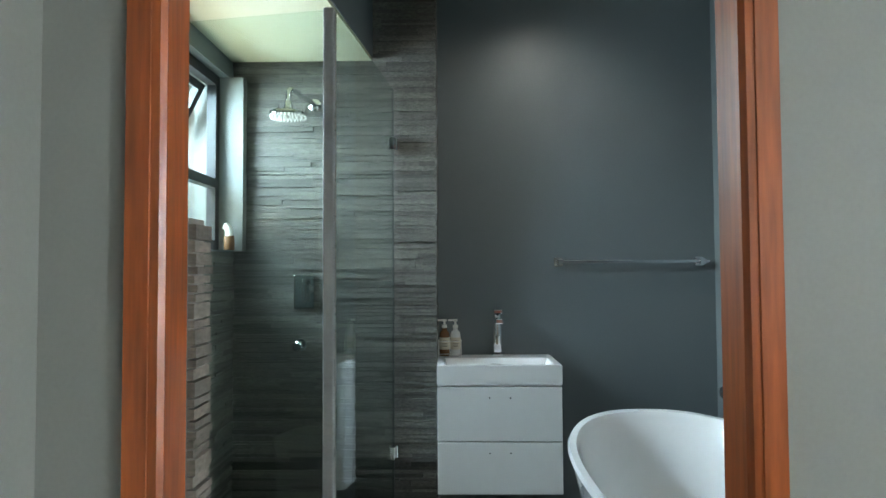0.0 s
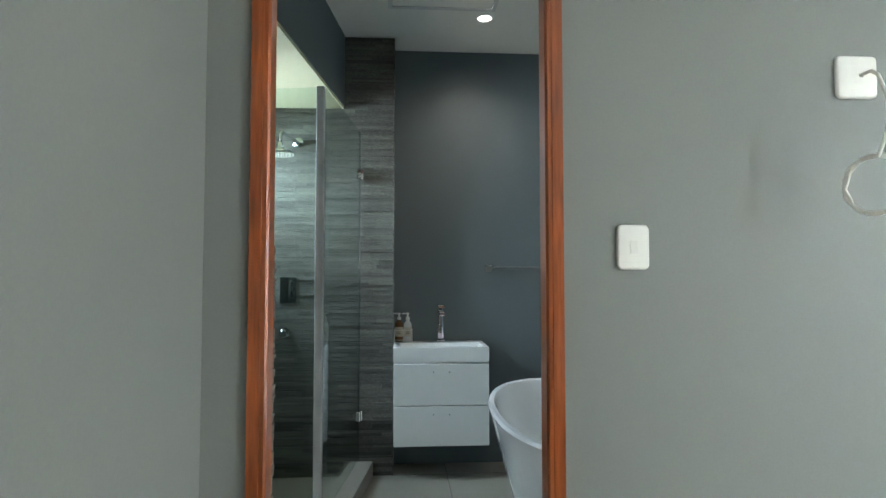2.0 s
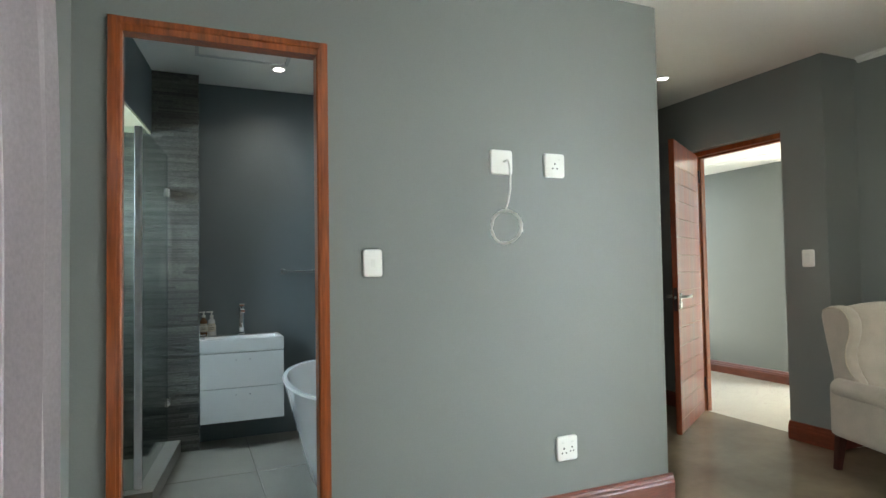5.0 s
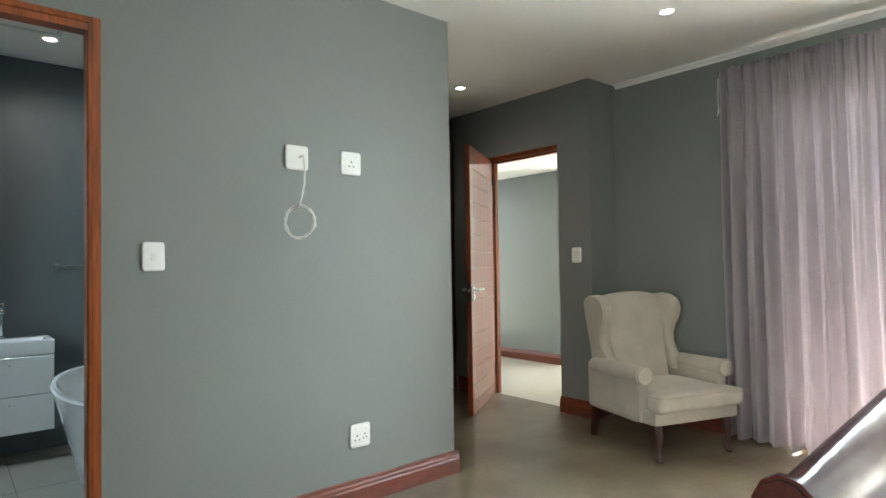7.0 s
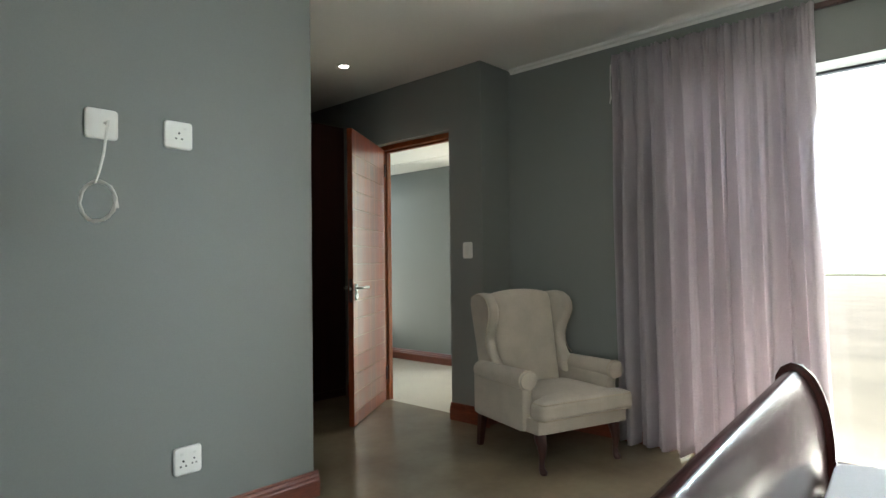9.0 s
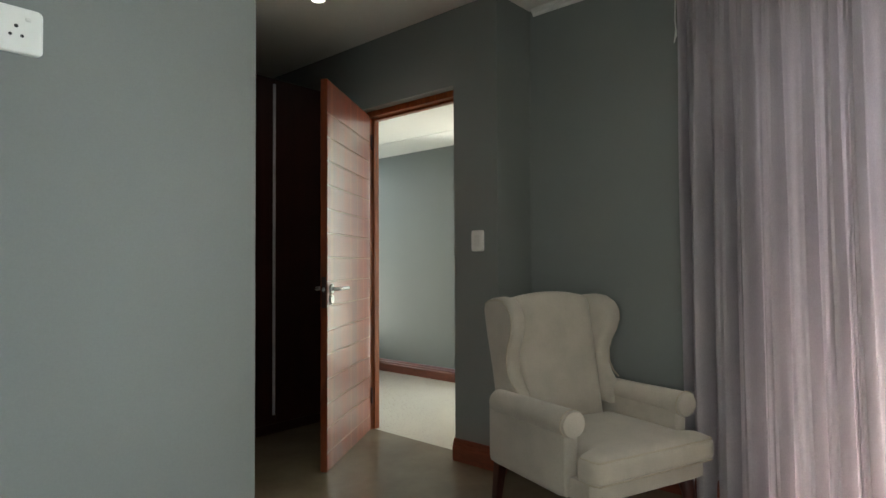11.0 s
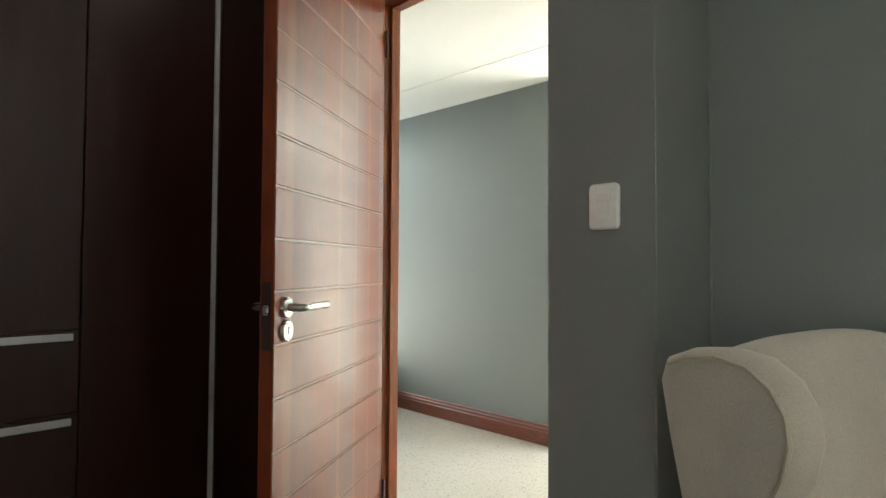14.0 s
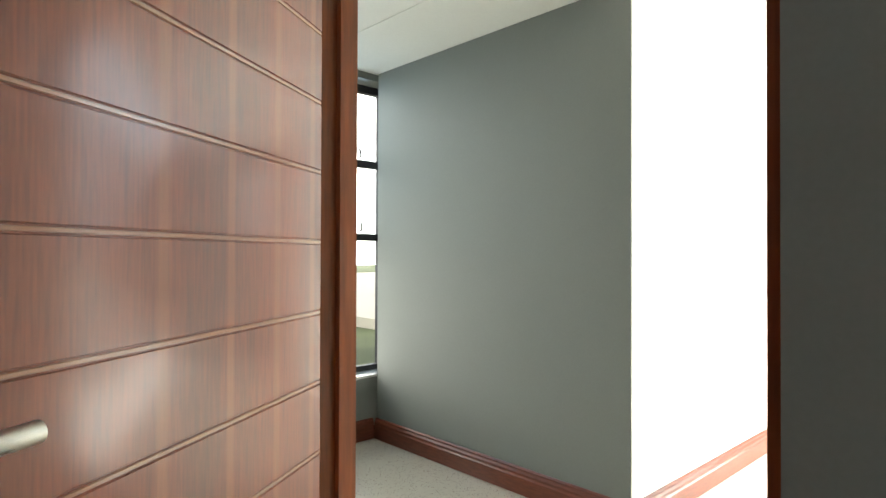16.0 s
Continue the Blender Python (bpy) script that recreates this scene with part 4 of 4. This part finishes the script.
curtain(-0.32, -1.385, 4.53, 2.372, "full-length mauve-grey pleated curtain, drawn aside", 11, 3, flare=-0.045)
curtain(-1.70, -2.25, 4.53, 2.35, "full-length mauve-grey pleated curtain, drawn aside", 6, 5)
curtain(-0.50, -1.40, 0.32, 2.36, "full-length mauve-grey pleated curtain over the window", 9, 8)
for nm, x, y0, y1 in (("curtain_rail", 4.590, -2.85, -0.28), ("curtain_rail", 0.262, -2.85, -0.30)):
    rl = thing(nm, "dark brown wooden curtain rail", "curtain rail", x, (y0 + y1) / 2, 2.372)
    part("rail", box(-0.014, 0.022, -(y1 - y0) / 2, (y1 - y0) / 2, -0.015, 0.015, 0.003, 1), DARKWOOD, rl)

# ---------------------------------------------------------------- wing chair
ch = thing("wing_armchair", "oatmeal linen wing armchair with dark cabriole legs", "armchair", 4.085, -0.085, 0, 0)
ch.matrix_world = pose(4.105, -0.075, 0, 0, 0, -19.5) @ Matrix.Diagonal((0.98, 0.98, 0.965, 1))


def cushion(bm, x0, x1, y0, y1, z0, z1, r, crown=0.0, n=10):
    """A stuffed block: rounded edges and a crowned top."""
    b2 = bmesh.new()
    bx(b2, x0, x1, y0, y1, z0, z1)
    bmesh.ops.subdivide_edges(b2, edges=list(b2.edges), cuts=n, use_grid_fill=True)
    c = Vector(((x0 + x1) / 2, (y0 + y1) / 2, (z0 + z1) / 2))
    h = Vector(((x1 - x0) / 2, (y1 - y0) / 2, (z1 - z0) / 2))
    for v in b2.verts:
        d = v.co - c
        core = Vector([max(-(h[i] - r), min(h[i] - r, d[i])) for i in range(3)])
        off = d - core
        if off.length > 1e-6:
            off = off.normalized() * r
        q = core + off
        fx, fy = 1 - (q.x / h.x) ** 2, 1 - (q.y / h.y) ** 2
        q.z += crown * max(fx, 0) * max(fy, 0) * (1 if d.z > 0 else 0)
        v.co = c + q
    me = bpy.data.meshes.new("tmp")
    b2.to_mesh(me)
    b2.free()
    bm.from_mesh(me)
    bpy.data.meshes.remove(me)
    return bm


# local axes: x across, -y is the front
part("seat_base", cushion(bmesh.new(), -0.315, 0.315, -0.325, 0.25, 0.215, 0.300, 0.016), LINEN, ch, smooth=True)
sc = cushion(bmesh.new(), -0.262, 0.262, -0.375, 0.16, 0.292, 0.400, 0.036, 0.03, 22)
for v in sc.verts:
    if v.co.y < -0.262:
        v.co.x *= 1.0 + 0.26 * min((-0.262 - v.co.y) / 0.018, 1.0)
part("seat_cushion", sc, LINEN, ch, smooth=True)
for z in (0.304, 0.388):
    bm = bmesh.new()
    tube(bm, [(-0.318, -0.285, z), (-0.316, -0.350, z), (-0.30, -0.370, z), (0.30, -0.370, z), (0.316, -0.350, z), (0.318, -0.285, z)], 0.0038, 6)
    part("cushion_piping", bm, PIPING, ch, smooth=True)
bk = cushion(bmesh.new(), -0.255, 0.255, -0.055, 0.055, -0.32, 0.32, 0.045, 0.0, 12)
for v in bk.verts:
    t = (v.co.z + 0.32) / 0.64
    v.co.x *= 0.80 + 0.16 * t
    v.co.z += 0.034 * (1 - (v.co.x / 0.25) ** 2) * max(t - 0.6, 0) * 2.2
    v.co.y -= 0.02 * (1 - (v.co.x / 0.26) ** 2) * (1 if v.co.y < 0 else 0)
bmesh.ops.rotate(bk, cent=(0, 0, 0), matrix=Matrix.Rotation(radians(-13), 3, "X"), verts=bk.verts)
bmesh.ops.translate(bk, vec=(0, 0.235, 0.625), verts=bk.verts)
part("backrest", bk, LINEN, ch, smooth=True)


def wing(sx):
    """The ear beside the back: an S-shaped board with a soft rounded front edge."""
    out = [(0.30, 0.44), (0.33, 0.62), (0.37, 0.80), (0.385, 0.89), (0.37, 0.93), (0.32, 0.950), (0.26, 0.957), (0.20, 0.950), (0.155, 0.925), (0.130, 0.885), (0.125, 0.84), (0.140, 0.785), (0.170, 0.73), (0.185, 0.68), (0.180, 0.63), (0.155, 0.58), (0.12, 0.54), (0.12, 0.44)]
    bm = bmesh.new()
    prism(bm, out, "X", -0.038, 0.038)
    bmesh.ops.bevel(bm, geom=[e for e in bm.edges if abs(e.verts[0].co.x - e.verts[1].co.x) < 1e-5], offset=0.026, segments=4, profile=0.5, affect="EDGES")
    for v in bm.verts:
        t = (v.co.z - 0.44) / 0.5
        v.co.x += sx * (0.256 + 0.014 * t + 0.13 * max(0.25 - v.co.y, 0) * t)
    return bm


for s in (-1, 1):
    part("wing", wing(s), LINEN, ch, smooth=True)
    # side panel below the arm
    part("side_panel", cushion(bmesh.new(), *((s * 0.302 - 0.04), (s * 0.302 + 0.04)), -0.222, 0.29, 0.215, 0.50, 0.022), LINEN, ch, smooth=True)
    # rolled arm with a round front
    bm = bmesh.new()
    rings = []
    n = 22
    for y, k in ((-0.252, 0.72), (-0.249, 0.90), (-0.240, 0.98), (-0.224, 1.0), (-0.1, 0.98), (0.1, 0.96), (0.24, 0.94)):
        rings.append([bm.verts.new((s * 0.312 + 0.058 * k * math.cos(2 * math.pi * i / n), y, 0.500 - 0.012 * (y + 0.3) + 0.054 * k * math.sin(2 * math.pi * i / n))) for i in range(n)])
    for a, b in zip(rings, rings[1:]):
        for i in range(n):
            bm.faces.new((a[i], a[(i + 1) % n], b[(i + 1) % n], b[i]))
    bm.faces.new(rings[0])
    bm.faces.new(rings[-1])
    bmesh.ops.recalc_face_normals(bm, faces=bm.faces)
    part("arm_roll", bm, LINEN, ch, smooth=True)
    bm = bmesh.new()
    tube(bm, [(s * 0.312 + 0.058 * math.cos(a), -0.236, 0.500 + 0.054 * math.sin(a)) for a in [math.pi * (-0.25 + 1.5 * k / 24) for k in range(25)]], 0.004, 6)
    part("arm_piping", bm, PIPING, ch, smooth=True)
    # wing piping
    bm = bmesh.new()
    tube(bm, [(s * (0.294 + 0.014 * (z - 0.44) / 0.5 + 0.13 * max(0.25 - y, 0) * (z - 0.44) / 0.5), y, z) for y, z in ((0.130, 0.56), (0.165, 0.585), (0.192, 0.63), (0.197, 0.68), (0.182, 0.735), (0.152, 0.79), (0.138, 0.84), (0.143, 0.88), (0.165, 0.913), (0.205, 0.937), (0.26, 0.944), (0.32, 0.937), (0.355, 0.920))], 0.004, 6)
    part("wing_piping", bm, PIPING, ch, smooth=True)
    # front cabriole leg
    bm = bmesh.new()
    rings = []
    for y, z, r in ((-0.27, 0.225, 0.030), (-0.272, 0.19, 0.034), (-0.285, 0.15, 0.028), (-0.288, 0.10, 0.019), (-0.28, 0.055, 0.014), (-0.282, 0.03, 0.017), (-0.295, 0.014, 0.023), (-0.298, 0.0, 0.018)):
        rings.append([bm.verts.new((s * 0.262 + r * math.cos(2 * math.pi * i / 12), y + r * math.sin(2 * math.pi * i / 12), z)) for i in range(12)])
    for a, b in zip(rings, rings[1:]):
        for i in range(12):
            bm.faces.new((a[i], a[(i + 1) % 12], b[(i + 1) % 12], b[i]))
    bm.faces.new(rings[0])
    bm.faces.new(rings[-1])
    bmesh.ops.recalc_face_normals(bm, faces=bm.faces)
    part("leg", bm, DARKWOOD, ch, "dark wooden cabriole leg", True)
    # splayed back leg
    bm = bmesh.new()
    bmesh.ops.create_cone(bm, cap_ends=True, segments=4, radius1=0.022, radius2=0.032, depth=0.225, matrix=Matrix.Translation((s * 0.275, 0.285, 0.1125)) @ Matrix.Rotation(radians(45), 4, "Z"))
    for v in bm.verts:
        if v.co.z < 0.05:
            v.co.y += 0.04
    part("leg", bm, DARKWOOD, ch, "dark wooden splayed back leg")
part("back_panel", cushion(bmesh.new(), -0.29, 0.29, 0.27, 0.31, 0.22, 0.62, 0.018), LINEN, ch, smooth=True)

# ---------------------------------------------------------------- sleigh bed
BEDX, BEDY, BEDROT, BW, BTOPZ = 2.54, -1.575, 4.2, 0.78, 0.755
bd = thing("sleigh_bed", "dark lacquered wooden sleigh bed with a rolled footboard", "bed", BEDX, BEDY, 0, BEDROT)


def sleigh_section(extra=0.0):
    """Side view of the footboard: upright below, sweeping outwards into a scroll at the top."""
    inner = [(-0.150, 0.10), (-0.155, 0.30), (-0.155, 0.46), (-0.148, 0.55), (-0.132, 0.62), (-0.105, 0.68), (-0.065, 0.727), (-0.02, 0.752), (0.015, BTOPZ)]
    scroll = [(0.045, 0.745), (0.066, 0.722), (0.070, 0.692), (0.055, 0.665), (0.028, 0.652), (0.002, 0.660), (-0.010, 0.678)]
    outer = [(-0.040, 0.672), (-0.070, 0.63), (-0.090, 0.57), (-0.100, 0.48), (-0.105, 0.30), (-0.105, 0.10)]
    pts = [(y * 0.56, z) for y, z in inner + scroll + outer]
    if not extra:
        return pts
    res = []
    for k, p in enumerate(pts):
        a, b = Vector(pts[k - 1]), Vector(pts[(k + 1) % len(pts)])
        d = (b - a).normalized()
        res.append((p[0] - d.y * extra, p[1] + d.x * extra))
    return res


part("footboard_panel", prism(bmesh.new(), sleigh_section(), "X", -BW + 0.04, BW - 0.04), BEDWOOD, bd, "glossy scrolled footboard", True)
for sx in (-1, 1):
    bm = prism(bmesh.new(), sleigh_section(0.012), "X", min(sx * BW, sx * (BW - 0.045)), max(sx * BW, sx * (BW - 0.045)))
    part("end_post", bm, BEDWOOD, bd, "scrolled end post", True)
    bm = prism(bmesh.new(), sleigh_section(0.019), "X", min(sx * (BW - 0.012), sx * (BW - 0.026)), max(sx * (BW - 0.012), sx * (BW - 0.026)))
    part("post_bead", bm, BEDWOOD, bd, "", True)
    part("foot", box(sx * (BW - 0.028) - 0.036, sx * (BW - 0.028) + 0.036, -0.104, -0.050, 0.0, 0.11, 0.006, 2), BEDWOOD, bd)
    part("side_rail", box(sx * (BW - 0.05) - 0.018, sx * (BW - 0.05) + 0.018, -2.16, -0.085, 0.16, 0.38, 0.004, 1), BEDWOOD, bd)
part("headboard", box(-BW, BW, -2.24, -2.16, 0.0, 1.15, 0.02, 3), BEDWOOD, bd)
part("panel_slot", box(-0.004, 0.004, -0.0885, -0.0865, 0.30, 0.60), SLOT, bd, "thin dark upright line on the footboard panel")
mt = thing("mattress", "thick mattress under a white fitted sheet", "mattress", BEDX, BEDY, 0, BEDROT)
part("body", cushion(bmesh.new(), -BW + 0.075, BW - 0.075, -2.14, -0.11, 0.22, 0.455, 0.05, 0.01), SHEET, mt, smooth=True)
dv = cushion(bmesh.new(), -BW + 0.07, BW - 0.07, -2.12, -0.105, 0.43, 0.505, 0.03, 0.015, 24)
for v in dv.verts:
    v.co.z += 0.010 * noise.noise(v.co * 5.0)
duvet = tagged(part("duvet", dv, SHEET, smooth=True), "smooth white cotton duvet on the bed", "bedding")
duvet.matrix_world = pose(BEDX, BEDY, 0, 0, 0, BEDROT)

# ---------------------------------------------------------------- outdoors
# Emissive sheets added far outside so the windows look overexposed.
BACKDROP_GLOW = mat("glowing_white_backdrop", (0.8, 0.8, 0.78), 0.9, 0, 0.02, 1, 0, 0.05, 0.2, 0, (1, 1, 1), 0.1, 0, 5.0)
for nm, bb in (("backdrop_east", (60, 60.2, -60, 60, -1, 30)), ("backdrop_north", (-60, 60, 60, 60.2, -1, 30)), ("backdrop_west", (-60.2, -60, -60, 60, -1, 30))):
    tagged(part(nm, box(*bb), BACKDROP_GLOW), "added glowing backdrop that whitens the view out", "backdrop", kind="structure")
tagged(part("ground", box(-400, 400, -400, 400, -0.6, -0.2), LAWN), "dry sunlit lawn round the house", "ground", kind="structure")
# Paving stretched far past the patio to give a bright, washed-out view.
tagged(part("patio", box(4.86, 45, -40, 0.57, -0.25, -0.02), PAVING), "pale sandy paving outside the glazed doors, extended to whiten the view", "paving", kind="structure")
tagged(part("patio_far", box(9.8, 45, 0.571, 30, -0.25, -0.02), PAVING), "added pale paving that hides the lawn from the window", "paving", kind="structure")
tagged(part("patio_side", box(4.73, 4.85, -2.40, -0.64, -0.12, -0.004), PAVING), "pale paved threshold strip", "paving", kind="structure")


def shrub(x, y, r, h, seed):
    rnd = random.Random(seed)
    s = thing("shrub", "small green garden shrub with loose leaves", "shrub", x, y, -0.2)
    bm = bmesh.new()
    for k in range(7):
        a = rnd.uniform(0, 6.28)
        tube(bm, [(0, 0, 0), (0.15 * r * math.cos(a), 0.15 * r * math.sin(a), h * 0.4), (0.7 * r * math.cos(a), 0.7 * r * math.sin(a), h * rnd.uniform(0.6, 0.95))], 0.012, 5)
    part("stems", bm, DARKWOOD, s)
    bm = bmesh.new()
    for k in range(500):
        a, q, zz = rnd.uniform(0, 6.28), rnd.uniform(0.2, 1) ** 0.5, rnd.uniform(0.2, 1)
        c = Vector((r * q * math.cos(a) * (1.1 - 0.4 * zz), r * q * math.sin(a) * (1.1 - 0.4 * zz), h * zz))
        m = Euler((rnd.uniform(0, 3), rnd.uniform(0, 3), rnd.uniform(0, 6))).to_matrix()
        l = rnd.uniform(0.04, 0.08)
        vs = [bm.verts.new(c + m @ Vector(p)) for p in ((-l, 0, 0), (0, l * 0.4, 0.008), (l, 0, 0), (0, -l * 0.4, 0.008))]
        bm.faces.new(vs)
    part("leaves", bm, LEAF, s)


shrub(5.9, 5.0, 0.45, 0.9, 1)
shrub(6.6, 6.2, 0.6, 1.1, 2)
shrub(7.4, -5.2, 0.5, 0.8, 3)

# ---------------------------------------------------------------- tiles of the bathroom
tile_me = bpy.data.meshes.new("tile")
bm = box(-0.2975, 0.2975, -0.2975, 0.2975, -0.006, 0.0, 0.0015, 1)
bm.to_mesh(tile_me)
bm.free()
tile_me.materials.append(BATHTILE)
for i in range(4):
    for j in range(4):
        o = new("tile", tile_me)
        o.parent = floor_bath
        o.location = (0.07 + 0.6 * i, 0.84 + 0.6 * j, 0.0)
        if i == 3:
            o.scale = (0.62, 1, 1)
            o.location.x = 1.757


unit = bpy.data.meshes.new("slate_strip")
bm = box(-0.5, 0.5, -0.5, 0.5, -0.5, 0.5)
bm.to_mesh(unit)
bm.free()
unit.materials.append(STONE)


def slate(name, u0, u1, z0, z1, place, seed):
    """Thin split-slate strips in courses, uneven in depth and length; the lowest courses are joined."""
    rnd = random.Random(seed)
    low, pieces = bmesh.new(), []
    z = z0
    while z < z1 - 0.004:
        h = min(rnd.choice((0.011, 0.015, 0.019, 0.023)), z1 - z)
        u = u0
        while u < u1 - 0.002:
            w = min(rnd.uniform(0.14, 0.42), u1 - u)
            if u1 - (u + w) < 0.05:
                w = u1 - u
            d = rnd.uniform(0.007, 0.016)
            a, b = Vector(place(u + 0.0004, 0.0, z + 0.0006)), Vector(place(u + w - 0.0004, d, z + h - 0.0006))
            if z < 0.30:
                bx(low, *sorted((a.x, b.x)), *sorted((a.y, b.y)), a.z, b.z)
            else:
                pieces.append(((a + b) / 2, (abs(b.x - a.x), abs(b.y - a.y), b.z - a.z)))
            u += w
        z += h
    wall = tagged(part(name, low, STONE), "dark grey-brown split slate strip cladding", "stone cladding", kind="structure")
    for at, size in pieces:
        o = new("slate_strip", unit)
        o.parent = wall
        o.location, o.scale = at, size
    return wall


slate("wall_slate_back", -0.248, 0.660, 0.0, CEIL - 0.004, lambda a, d, z: (a, 2.348 - d, z), 11)
slate("wall_slate_side", 2.334, 2.531, 0.0, CEIL - 0.004, lambda a, d, z: (0.660 + d * 0.6, a, z), 12)
slate("wall_slate_left", 1.60, 2.332, 0.0, 1.212, lambda a, d, z: (-0.25 + d, a, z), 13)
setting("wall_tiled_pier", [(0.20, 0.362, 0.548, 0.60, 0, 1.208)], GROUT, "low tiled pier behind the bathroom door frame")
rnd = random.Random(16)
bm = bmesh.new()
z = 0.0
while z < 1.20:
    h = rnd.choice((0.013, 0.018, 0.024))
    bx(bm, 0.362, 0.370 + rnd.uniform(0, 0.006), 0.548, 0.602, z + 0.0015, min(z + h, 1.21) - 0.0015)
    z += h
tagged(part("wall_tiled_pier_face", bm, STONE_PALE), "brown-grey stone strips on the low pier", "stone cladding", kind="structure")
